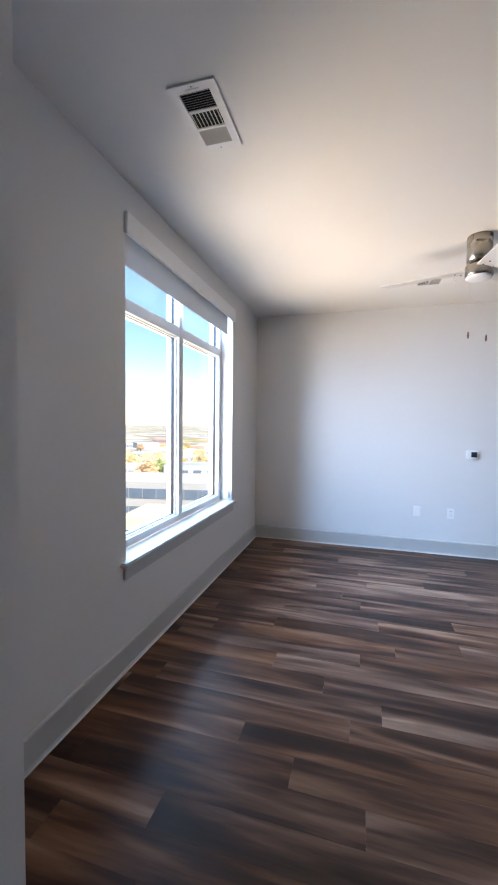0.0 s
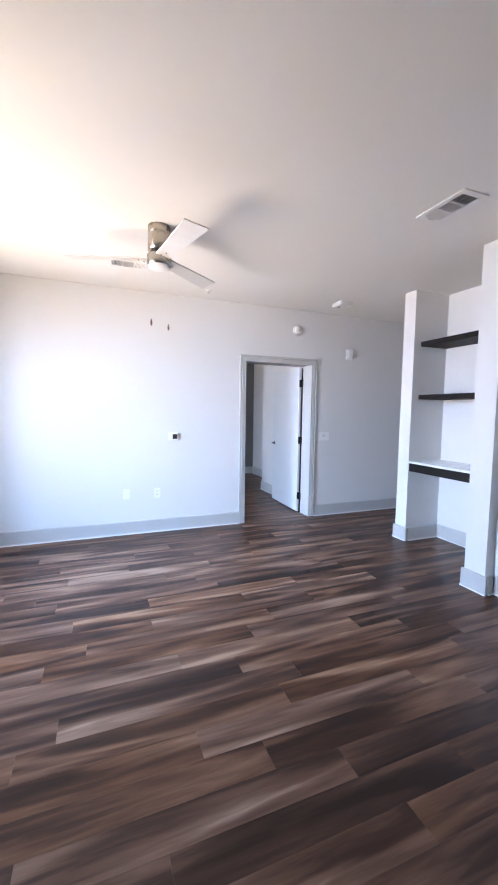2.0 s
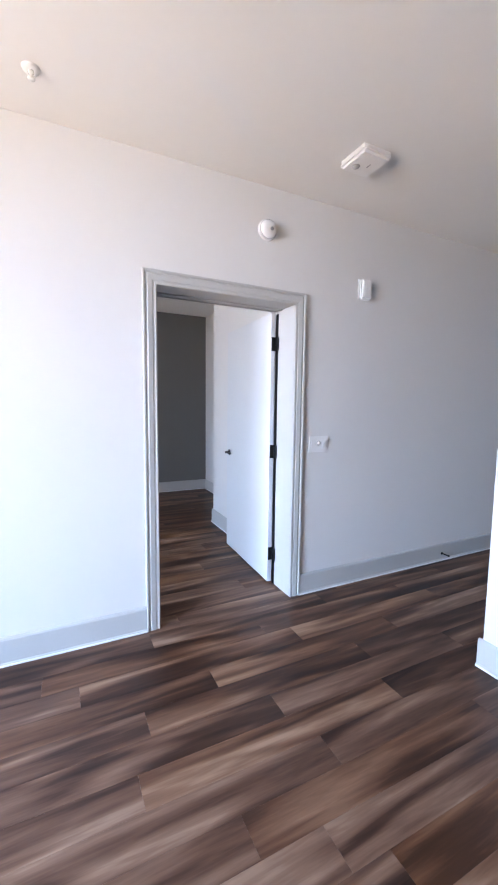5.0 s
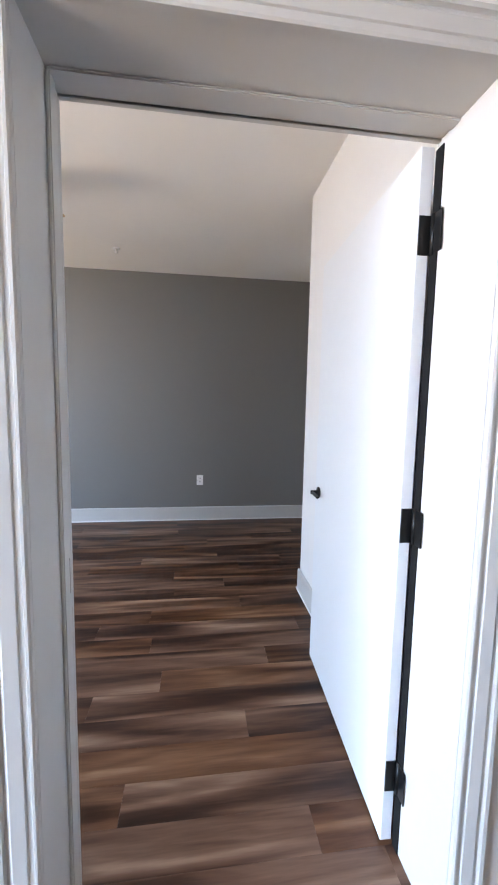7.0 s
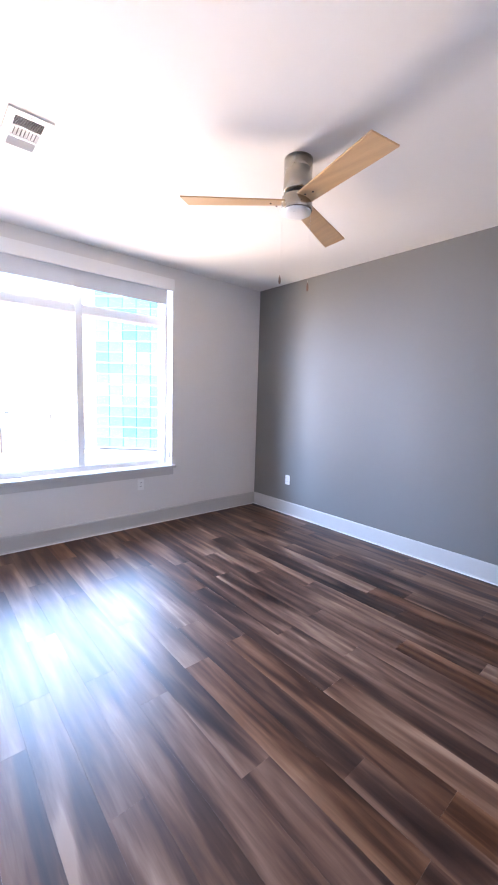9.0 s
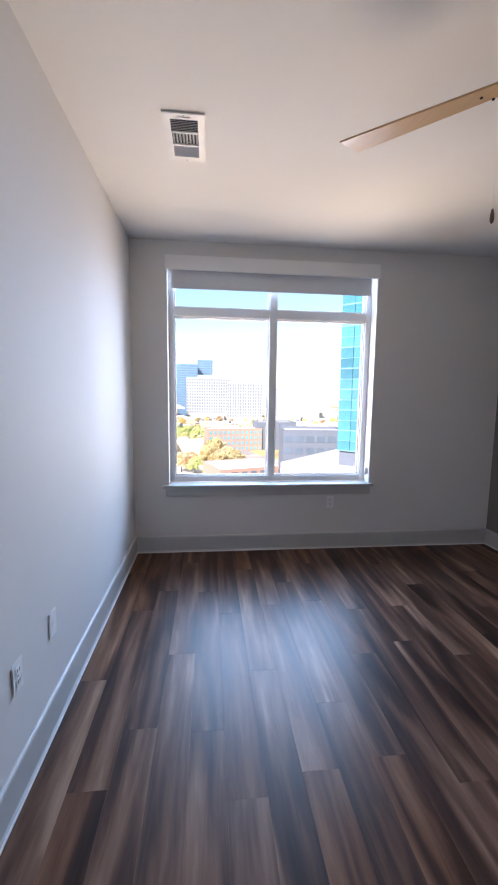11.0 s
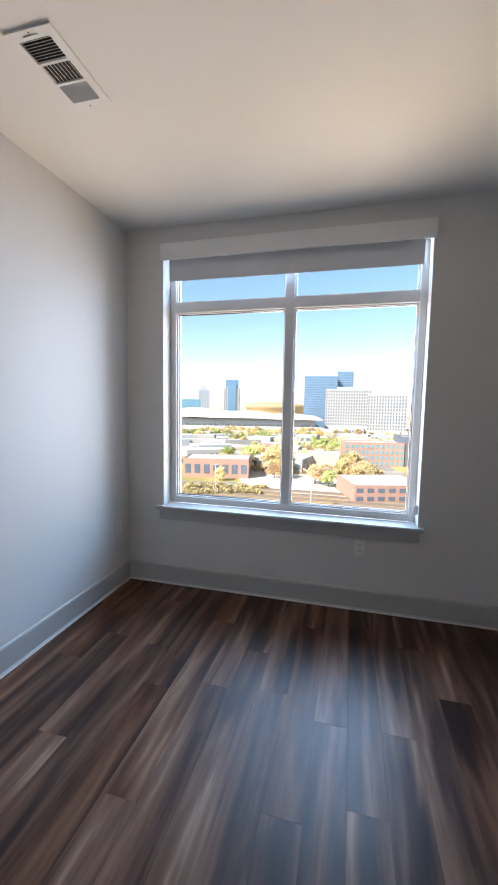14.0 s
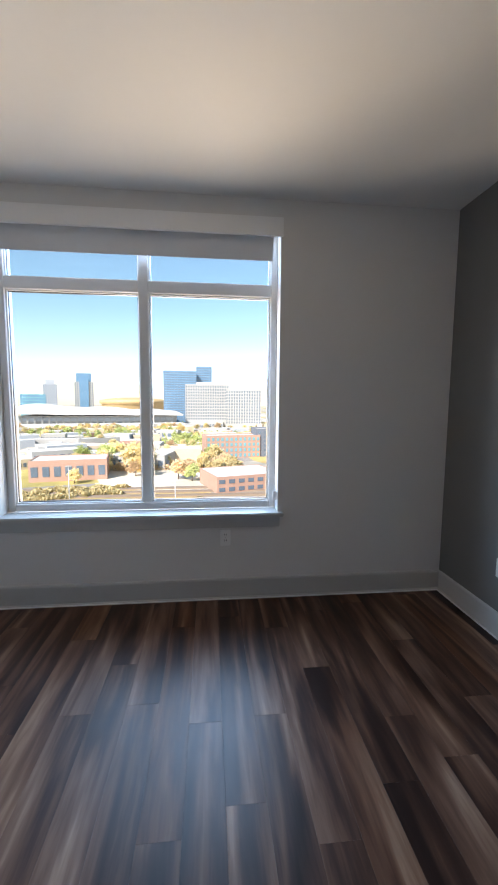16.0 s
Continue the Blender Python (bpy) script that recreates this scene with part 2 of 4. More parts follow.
def thing(name, m, label, category, group="", kind=""):
    ob = new(name)
    ob.matrix_world = m
    ob.empty_display_size = 0.1
    return tagged(ob, label, category, group, kind)


def structure(name, boxes, mat, label, category="wall"):
    bm = bmesh.new()
    for b in boxes:
        add_box(bm, *b)
    return tagged(part(name, bm, mat), label, category, kind="structure")


# ---- the plan ----
H = 2.74            # ceiling
WALL = 0.230        # wall between the two rooms
GREY_Y = 3.667      # charcoal wall
BACK = -6.6
SILL = 0.63
W1, W2 = (-2.785, -0.925), (0.54, 2.415)
TOP1, TOP2 = 2.555, 2.605
DL, DR, DT = 3.328, 4.257, 2.046

structure("wall_window", [
    (-0.26, 0, BACK, W1[0], 0, H), (-0.26, 0, W1[0], W1[1], 0, SILL - 0.03), (-0.26, 0, W1[0], W1[1], TOP1, H),
    (-0.26, 0, W1[1], W2[0], 0, H), (-0.26, 0, W2[0], W2[1], 0, SILL - 0.03), (-0.26, 0, W2[0], W2[1], TOP2, H),
    (-0.26, 0, W2[1], GREY_Y, 0, H)], M["wall"], "light greige painted outer wall with two windows")
structure("wall_between_rooms", [
    (0, DL - 0.02, 0, WALL, 0, H), (DL - 0.02, DR + 0.02, 0, WALL, DT + 0.02, H), (DR + 0.02, 7.6, 0, WALL, 0, H)],
    M["wall"], "light greige painted wall with a bedroom doorway")
structure("wall_charcoal", [(-0.26, 5.1, GREY_Y, GREY_Y + 0.15, 0, H)], M["accent"], "charcoal grey painted accent wall of the bedroom")
structure("wall_closet", [(4.40, 5.2, WALL, 1.90, 0, H)], M["wall"], "white painted projecting closet wall behind the door")
structure("wall_bedroom_end", [(4.935, 5.1, 1.90, GREY_Y, 0, H)], M["wall"], "white painted bedroom end wall")
structure("wall_niche_side", [(4.79, 7.6, -1.24, -1.08, 0, H)], M["wall"], "white painted wall end beside the shelf niche")
structure("wall_niche_back", [(5.26, 5.4, -2.29, -1.24, 0, H)], M["wall"], "white painted back wall of the shelf niche")
structure("wall_niche_pillar", [(4.42, 5.4, -2.475, -2.29, 0, H), (4.42, 5.4, -3.6, -2.475, 2.46, H)], M["wall"], "white painted pillar beside the shelf niche")
structure("wall_kitchen", [(4.52, 4.7, BACK, -2.475, 0, 2.46), (4.52, 4.7, BACK, -3.6, 2.46, H)], M["wall"], "white painted side wall of the living room")
structure("wall_back", [(-0.26, 4.7, BACK - 0.15, BACK, 0, H)], M["wall"], "white painted back wall of the living room")
structure("wall_corridor_end", [(7.6, 7.75, -1.24, WALL, 0, H)], M["wall"], "white painted corridor end wall")
structure("wall_entry_stub", [(0, 0.580, -4.19, -4.03, 0, H)], M["wall"], "white painted wall end beside the living room")
structure("ceiling", [(-0.26, 7.75, BACK - 0.15, GREY_Y + 0.15, H, H + 0.25)], M["ceiling"], "flat white painted ceiling", "ceiling")
structure("floor_slab", [(-0.26, 7.75, BACK - 0.15, GREY_Y + 0.15, -0.3, -0.008)], M["under"], "concrete slab under the planks", "floor")


def baseboard(x0, y0, x1, y1, side):
    """A run of skirting from one floor point to another, proud of the wall to its left (side 1) or right (-1)."""
    a, b = Vector((x0, y0, 0)), Vector((x1, y1, 0))
    d = (b - a).normalized()
    n = Vector((-d.y, d.x, 0)) * side
    prof = [(0, 0), (0.020, 0), (0.020, 0.012), (0.0145, 0.018), (0.0145, 0.138), (0.011, 0.147), (0.004, 0.152), (0, 0.152)]
    bm = bmesh.new()
    ends = [[bm.verts.new(p + n * u + Vector((0, 0, v))) for u, v in prof] for p in (a, b)]
    for i in range(len(prof)):
        j = (i + 1) % len(prof)
        bm.faces.new((ends[0][i], ends[0][j], ends[1][j], ends[1][i]))
    bm.faces.new(ends[0])
    bm.faces.new(ends[1])
    bmesh.ops.recalc_face_normals(bm, faces=bm.faces[:])
    shoe = bmesh.new()
    lip = [(0.0202, 0.0), (0.0245, 0.0), (0.0245, 0.005), (0.0228, 0.0085), (0.0202, 0.0095)]
    tips = [[shoe.verts.new(p + n * u + Vector((0, 0, v))) for u, v in lip] for p in (a, b)]
    for i in range(len(lip)):
        j = (i + 1) % len(lip)
        shoe.faces.new((tips[0][i], tips[0][j], tips[1][j], tips[1][i]))
    shoe.faces.new(tips[0])
    shoe.faces.new(tips[1])
    bmesh.ops.recalc_face_normals(shoe, faces=shoe.faces[:])
    board = part("baseboard", bm, M["trim"])
    part("caulk_bead", shoe, M["white"], board, "white caulk bead at the floor")
    return tagged(board, "grey painted wooden baseboard along the wall", "baseboard", "baseboards", "structure")


CAS = 0.080
for run in (
        (0.02, 0, DL - CAS, 0, -1), (DR + CAS, 0, 7.58, 0, -1), (0, BACK, 0, -4.21, -1), (0, -4.01, 0, 0, -1),
        (0, -4.03, 0.580, -4.03, 1), (0.580, -4.19, 0.580, -4.01, -1),
        (0.02, WALL, DL - CAS, WALL, 1), (0, WALL, 0, GREY_Y, -1), (0.02, GREY_Y, 4.915, GREY_Y, -1),
        (4.40, WALL + 0.02, 4.40, 1.92, 1), (4.42, 1.90, 4.935, 1.90, 1), (4.935, 1.92, 4.935, GREY_Y, 1),
        (4.79, -1.26, 4.79, -1.06, 1), (4.79, -1.08, 7.58, -1.08, 1), (4.81, -1.24, 5.24, -1.24, -1),
        (5.26, -2.27, 5.26, -1.26, 1), (4.44, -2.29, 5.24, -2.29, 1), (4.42, -2.495, 4.42, -2.27, 1),
        (4.44, -2.475, 4.50, -2.475, -1), (4.52, BACK, 4.52, -2.495, 1)):
    baseboard(*run)


# ---- windows ----
def window(name, y0, y1, top):
    """A two-light window with transom lights, stool, apron, valance and a rolled shade, in the wall at x = 0."""
    w = thing(name, Matrix.Identity(4), "white vinyl window with two tall panes under two transom lights", "window", kind="structure")
    xf, xb, xg = -0.128, -0.235, -0.178
    mid, t0, t1 = (y0 + y1) / 2 + 0.010, top - 0.46, top - 0.38
    side, low, half = 0.046, 0.052, 0.034
    bm = bmesh.new()
    for b in ((xb, xf, y0, y0 + side, SILL, top), (xb, xf, y1 - side, y1, SILL, top),
              (xb, xf, y0 + side, y1 - side, SILL, SILL + low), (xb, xf, y0 + side, y1 - side, top - 0.05, top),
              (xb, xf + 0.006, mid - half, mid + half, SILL + low, top - 0.05),
              (xb, xf + 0.003, y0 + side, mid - half, t0, t1), (xb, xf + 0.003, mid + half, y1 - side, t0, t1)):
        add_box(bm, *b)
    bmesh.ops.bevel(bm, geom=bm.edges[:], offset=0.004, segments=1, affect="EDGES")
    part("window_frame", bm, M["vinyl"], w)
    for a, b in ((y0 + side, mid - half), (mid + half, y1 - side)):
        for c, d in ((SILL + low, t0), (t1, top - 0.05)):
            bm = bmesh.new()
            g, gx = 0.008, xg + 0.028
            for q in ((xg - 0.02, gx, a, a + g, c, d), (xg - 0.02, gx, b - g, b, c, d), (xg - 0.02, gx, a + g, b - g, c, c + g), (xg - 0.02, gx, a + g, b - g, d - g, d)):
                add_box(bm, *q)
            bead = part("glazing_bead", bm, M["vinyl"], w)
            bm = bmesh.new()
            s = 0.004
            for q in ((xg - 0.01, xg + 0.012, a + g, a + g + s, c + g, d - g), (xg - 0.01, xg + 0.012, b - g - s, b - g, c + g, d - g),
                      (xg - 0.01, xg + 0.012, a + g + s, b - g - s, c + g, c + g + s), (xg - 0.01, xg + 0.012, a + g + s, b - g - s, d - g - s, d - g)):
                add_box(bm, *q)
            part("gasket", bm, M["dark"], bead, "thin black rubber gasket")
            bm = bmesh.new()
            bm.faces.new([bm.verts.new(v) for v in ((xg, a + g, c + g), (xg, b - g, c + g), (xg, b - g, d - g), (xg, a + g, d - g))])
            pane = part("pane", bm, M["pane"], w, "clear glass pane")
            pane.visible_shadow = False
    # stool and apron
    part("window_sill", box(-0.127, 0.042, y0 - 0.055, y1 + 0.04, SILL - 0.028, SILL, 0.007), M["trim"], w, "grey painted window stool")
    part("apron", box(0.0005, 0.018, y0 - 0.03, y1 + 0.015, SILL - 0.105, SILL - 0.0285, 0.005), M["trim"], w, "grey painted apron board")
    return w


window("window_1", *W1, TOP1)
window("window_2", *W2, TOP2)


def roller_shade(y0, y1, top):
    s = thing("roller_shade", Matrix.Translation((-0.05, (y0 + y1) / 2, top)), "white roller shade drawn up under its valance board", "window shade", "roller shades")
    h = (y1 - y0) / 2
    part("valance", box(0.052, 0.072, -h - 0.012, h + 0.012, -0.106, 0.012, 0.003, 2), M["valance"], s, "white painted valance board")
    tube = part("roller_tube", lathe([(0, -h + 0.03), (0.026, -h + 0.03), (0.026, h - 0.03), (0, h - 0.03)], 24, Matrix.Translation((-0.02, 0, -0.05)) @ Matrix.Rotation(math.pi / 2, 4, "X")), M["shade"], s)
    bm = bmesh.new()
    add_box(bm, 0.0045, 0.0065, -h + 0.032, h - 0.045, -0.222, -0.05)
    part("fabric", bm, M["shade"], s, "pale grey blackout fabric")
    part("hem_bar", box(0.001, 0.010, -h + 0.032, h - 0.045, -0.246, -0.222, 0.003), M["shade"], s)
    chain = bmesh.new()
    for k in (-0.006, 0.006):
        add_box(chain, 0.012 + k, 0.0135 + k, h - 0.022, h - 0.0205, -1.86, -0.06)
    part("bead_chain", chain, M["plastic"], s, "thin white bead chain")
    part("chain_guide", box(0.002, 0.024, h - 0.03, h - 0.001, -1.90, -1.83, 0.006), M["plastic"], s, "white plastic chain tensioner")
    return s


roller_shade(*W1, TOP1)
roller_shade(*W2, TOP2)


# ---- doorway and door ----
def casing(y, out, x0, x1, zt):
    """Moulded casing on one face of the wall; out is the side it stands proud of."""
    prof = [(0.0, 0.0), (0.0, 0.012), (0.004, 0.015), (0.009, 0.015), (0.011, 0.0115), (0.020, 0.0115), (0.022, 0.015), (0.046, 0.018),
            (0.053, 0.013), (0.058, 0.0125), (0.061, 0.020), (0.069, 0.021), (0.072, 0.017), (0.072, 0.0)]
    bm = bmesh.new()
    st = []
    for k in range(4):
        ring = []
        for u, v in prof:
            u *= CAS / 0.072
            x = x0 - u if k < 2 else x1 + u
            z = 0.0 if k in (0, 3) else zt + u
            ring.append(bm.verts.new((x, y + out * v, z)))
        st.append(ring)
    for a, b in zip(st, st[1:]):
        for i in range(len(prof) - 1):
            bm.faces.new((a[i], a[i + 1], b[i + 1], b[i]))
    bmesh.ops.recalc_face_normals(bm, faces=bm.faces[:])
    return bm


frame_1 = thing("door_frame", Matrix.Identity(4), "grey painted moulded door frame of the bedroom doorway", "door frame", kind="structure")
part("casing", casing(-0.0005, -1, DL, DR, DT - 0.005), M["trim"], frame_1)
part("casing", casing(WALL + 0.0005, 1, DL, DR, DT - 0.005), M["trim"], frame_1)
bm = bmesh.new()
for b in ((DL - 0.0195, DL, 0.001, WALL - 0.001, 0, DT), (DR, DR + 0.0195, 0.001, WALL - 0.001, 0, DT), (DL - 0.0195, DR + 0.0195, 0.001, WALL - 0.001, DT, DT + 0.0195)):
    add_box(bm, *b)
part("jamb", bm, M["trim"], frame_1)
bm = bmesh.new()
for b in ((DL, DL + 0.010, 0.152, 0.190, 0, DT - 0.007), (DL, DR, 0.152, 0.190, DT - 0.007, DT)):
    add_box(bm, *b)
bmesh.ops.bevel(bm, geom=bm.edges[:], offset=0.003, segments=2, affect="EDGES")
part("door_stop_strip", bm, M["trim"], frame_1)
# added black strip, stands for the shade between leaf and jamb
part("gap_shade_strip", box(DR - 0.0035, DR - 0.0005, 0.213, WALL + 0.0145, 0.0, DT - 0.02), M["hinge_gap"], frame_1, "black strip painted as the shade in the hinge gap")
part("strike_plate", box(DL - 0.0005, DL + 0.0035, 0.180, 0.212, 0.885, 0.975, 0.001, 1), M["iron"], frame_1, "black metal strike plate")

door = thing("door_1", Matrix.Translation((DR - 0.006, WALL + 0.012, 0)) @ Matrix.Rotation(radians(-2.4), 4, "Z"),
             "white flush bedroom door standing open on black hinges", "door", kind="structure")
part("door_leaf", box(-0.036, 0.0, 0.004, 0.904, 0.012, 2.036, 0.002, 1), M["leaf"], door)
for hz in (0.235, 1.025, 1.815):
    hb = bmesh.new()
    add_lathe(hb, [(0, hz - 0.052), (0.0075, hz - 0.052), (0.0075, hz + 0.052), (0, hz + 0.052)], 14, Matrix.Translation((0.004, -0.006, 0)))
    add_box(hb, -0.032, 0.0, 0.0005, 0.0038, hz - 0.05, hz + 0.05)
    bmesh.ops.recalc_face_normals(hb, faces=hb.faces[:])
    hinge = part("hinge", hb, M["iron"], door, "matt black butt hinge")
    part("hinge_plate", box(0.0015, 0.0042, -0.047, -0.014, hz - 0.05, hz + 0.05), M["iron"], hinge)
for sx, s in ((-0.036, -1), (0.0, 1)):
    rose = lathe([(0, 0), (0.027, 0), (0.027, 0.006), (0.024, 0.009), (0.011, 0.010), (0.010, 0.042), (0, 0.042)], 28,
                 Matrix.Translation((sx, 0.838, 0.925)) @ Matrix.Rotation(s * math.pi / 2, 4, "Y"))
    hd = part("door_handle", rose, M["iron"], door, "matt black lever handle")
    part("lever", box(sx + s * 0.036 - 0.007, sx + s * 0.036 + 0.007, 0.725, 0.848, 0.917, 0.934, 0.005), M["iron"], hd)
part("latch_plate", box(-0.030, -0.006, 0.9035, 0.9055, 0.895, 0.955), M["iron"], door, "black latch plate on the door edge")


# ---- ceiling fans ----
def ceiling_fan(x, y, phase, blade_mat, label, blade_label, chains):
    f = thing("ceiling_fan", Matrix.Translation((x, y, H)), label, "ceiling fan", "ceiling fans")
    part("canopy", lathe([(0, -0.001), (0.080, -0.001), (0.080, -0.056), (0.0785, -0.058), (0.0785, -0.060), (0.080, -0.062), (0.080, -0.170), (0.076, -0.175), (0, -0.175)], 56), M["nickel"], f, "brushed nickel housing")
    part("neck", lathe([(0, -0.175), (0.064, -0.175), (0.064, -0.197), (0, -0.197)], 40), M["dark"], f, "black rotor gap")
    part("motor", lathe([(0, -0.197), (0.078, -0.197), (0.087, -0.204), (0.088, -0.272), (0.085, -0.277), (0, -0.277)], 56), M["nickel"], f)
    part("light_lens", lathe([(0.082, -0.2775), (0.082, -0.284), (0.070, -0.291), (0.040, -0.296), (0, -0.298)], 48), M["lens"], f, "frosted white light lens")
    for k in range(3):
        m = Matrix.Rotation(radians(phase + 120 * k), 4, "Z")
        bm = bmesh.new()
        n = 14
        up, dn = [], []
        for i in range(n + 1):
            r = 0.075 + 0.56 * i / n
            half = 0.050 + 0.016 * i / n
            tilt = radians(-11)
            skew = 0.018 * i / n
            row_u, row_d = [], []
            for s in (-1, 1):
                yy = s * half * math.cos(tilt) + skew * s * (1 if s > 0 else 0)
                zz = -0.226 + s * half * math.sin(tilt)
                row_u.append(bm.verts.new(m @ Vector((r + (0.02 if s > 0 and i == n else 0), yy, zz + 0.004))))
                row_d.append(bm.verts.new(m @ Vector((r + (0.02 if s > 0 and i == n else 0), yy, zz - 0.004))))
            up.append(row_u)
            dn.append(row_d)
        for i in range(n):
            bm.faces.new((up[i][0], up[i + 1][0], up[i + 1][1], up[i][1]))
            bm.faces.new((dn[i][0], dn[i][1], dn[i + 1][1], dn[i + 1][0]))
            bm.faces.new((up[i][0], dn[i][0], dn[i + 1][0], up[i + 1][0]))
            bm.faces.new((up[i][1], up[i + 1][1], dn[i + 1][1], dn[i][1]))
        bm.faces.new((up[n][0], dn[n][0], dn[n][1], up[n][1]))
        bm.faces.new((up[0][0], up[0][1], dn[0][1], dn[0][0]))
        bmesh.ops.recalc_face_normals(bm, faces=bm.faces[:])
        blade = part("blade", bm, blade_mat, f, blade_label)
        for sr, sy in ((0.115, -0.025), (0.115, 0.025), (0.15, 0.0)):
            part("screw", lathe([(0.0055, -0.2305 + sy * 0.19), (0.0055, -0.2335 + sy * 0.19), (0, -0.2345 + sy * 0.19)], 10, m @ Matrix.Translation((sr, sy, 0))), M["iron"], blade)
    for a, drop in chains:
        px, py = 0.0885 * math.cos(radians(a)), 0.0885 * math.sin(radians(a))
        t = Matrix.Translation((px, py, 0))
        ch = part("pull_chain", lathe([(0, -0.27), (0.00035, -0.27), (0.00035, -drop), (0, -drop)], 8, t), M["plastic"], f, "fine beaded pull chain")
        part("fob", lathe([(0, -drop), (0.003, -drop), (0.0065, -drop - 0.018), (0.0075, -drop - 0.034), (0.005, -drop - 0.046), (0, -drop - 0.05)], 16, t), M["fob"], ch, "small dark wooden fob")
    return f


M["fob"] = material("fob_wood", (0.16, 0.09, 0.06), 0.4, vary=0.1, scale=30)
ceiling_fan(2.03, -1.59, 40, M["blade"], "brushed nickel ceiling fan with three pale blades and light", "pale satin blade", ((221, 0.665), (34, 0.668)))
ceiling_fan(2.16, 1.985, 227, M["maple"], "brushed nickel ceiling fan with three maple blades and light", "maple wood blade", ((247, 0.635), (67, 0.655)))


# ---- ceiling grilles ----
def air_vent(x, y, turn):
    """A three-bank ceiling register, long side along x before it is turned."""
    v = thing("ceiling_vent", Matrix.Translation((x, y, H)) @ Matrix.Rotation(radians(turn), 4, "Z"), "white enamelled metal ceiling air register with three louvre banks", "air vent", "ceiling vents")
    L, W, t = 0.183, 0.10, 0.009
    ix, iy = 0.145, 0.066
    bm = bmesh.new()
    for b in ((-L, -ix, -W, W, -t, -0.0008), (ix, L, -W, W, -t, -0.0008), (-ix, ix, -W, -iy, -t, -0.0008), (-ix, ix, iy, W, -t, -0.0008),
              (-0.053, -0.043, -iy, iy, -t, -0.002), (0.043, 0.053, -iy, iy, -t, -0.002)):
        add_box(bm, *b)
    part("vent_frame", bm, M["slat"], v)
    # near-black plate under the ceiling paints the duct's shade; no hole is cut
    part("backing", box(-ix + 0.001, ix - 0.001, -iy + 0.001, iy - 0.001, -0.0014, -0.0008), M["duct"], v, "dark plate painted as the shade inside the duct")
    for bank, (a, b) in enumerate(((-ix, -0.053), (-0.043, 0.043), (0.053, ix))):
        for i in range(8):
            bm = bmesh.new()
            if bank == 1:
                yy = -iy + (i + 0.5) * 2 * iy / 8
                add_box(bm, a, b, -0.0065, 0.0065, -0.0007, 0.0007)
                bmesh.ops.rotate(bm, verts=bm.verts[:], cent=(0, 0, 0), matrix=Matrix.Rotation(radians(50), 3, "X"))
                bmesh.ops.translate(bm, verts=bm.verts[:], vec=(0, yy, -0.0068))
            else:
                xx = a + (i + 0.5) * (b - a) / 8
                add_box(bm, -0.005, 0.005, -iy, iy, -0.0007, 0.0007)
                bmesh.ops.rotate(bm, verts=bm.verts[:], cent=(0, 0, 0), matrix=Matrix.Rotation(radians(42 if bank else -42), 3, "Y"))
                bmesh.ops.translate(bm, verts=bm.verts[:], vec=(xx, 0, -0.0066))
            part("slat", bm, M["slat"], v)
    part("damper_lever", box(-ix - 0.018, -ix - 0.012, -0.03, 0.03, -t - 0.004, -t, 0.001, 1), M["slat"], v)
    for sx in (-L + 0.012, L - 0.012):
        part("screw", lathe([(0.004, -t), (0.004, -t - 0.0015), (0, -t - 0.002)], 10, Matrix.Translation((sx, 0, 0))), M["bezel"], v)
    return v


air_vent(0.597, -3.06, 90)
air_vent(3.70, -2.61, 270)
air_vent(1.88, -0.765, 0)
air_vent(1.328, 0.782, 180)


# ---- wall and ceiling devices ----
def on_wall(x, y, z, facing):
    """A frame whose +z points out of the wall; facing is '-y', '+y' or '+x'."""
    rot = {"-y": Matrix(((1, 0, 0), (0, 0, -1), (0, 1, 0))), "+y": Matrix(((-1, 0, 0), (0, 0, 1), (0, 1, 0))), "+x": Matrix(((0, 0, 1), (1, 0, 0), (0, 1, 0)))}[facing]
    return Matrix.Translation((x, y, z)) @ rot.to_4x4()


def outlet(x, y, z, facing, label="white duplex power outlet plate on the wall"):
    o = thing("power_outlet", on_wall(x, y, z, facing), label, "power outlet", "power outlets")
    part("plate", box(-0.036, 0.036, -0.058, 0.058, 0.0005, 0.006, 0.003), M["plastic"], o)
    for s in (-1, 1):
        r = part("receptacle", box(-0.017, 0.017, s * 0.021 - 0.015, s * 0.021 + 0.015, 0.006, 0.0085, 0.002), M["plastic"], o)
        for k in (-0.0065, 0.0065):
            part("slot", box(k - 0.0018, k + 0.0018, s * 0.021 - 0.003, s * 0.021 + 0.008, 0.0080, 0.0088), M["dark"], r)
    part("screw", lathe([(0.003, 0.006), (0.003, 0.0072), (0, 0.0076)], 10), M["bezel"], o)
    return o


def blank_plate(x, y, z, facing):
    o = thing("blank_plate", on_wall(x, y, z, facing), "white blank cover plate with a small jack", "wall plate", "wall plates")
    part("plate", box(-0.036, 0.036, -0.058, 0.058, 0.0005, 0.006, 0.003), M["plastic"], o)
    part("jack", box(-0.008, 0.008, -0.008, 0.008, 0.006, 0.0075, 0.001, 1), M["plastic"], o)
    return o


outlet(2.235, 0, 0.46, "-y")
blank_plate(1.89, 0, 0.465, "-y")
outlet(0.605, GREY_Y, 0.42, "-y", "white duplex power outlet plate on the charcoal wall")
outlet(3.675, GREY_Y, 0.466, "-y", "white duplex power outlet plate on the charcoal wall")
outlet(0, 2.045, 0.45, "+x", "pale power outlet plate under the bedroom window")
outlet(2.165, WALL, 0.45, "+y")
blank_plate(1.855, WALL, 0.455, "+y")
outlet(0.15, WALL, 0.465, "+y")

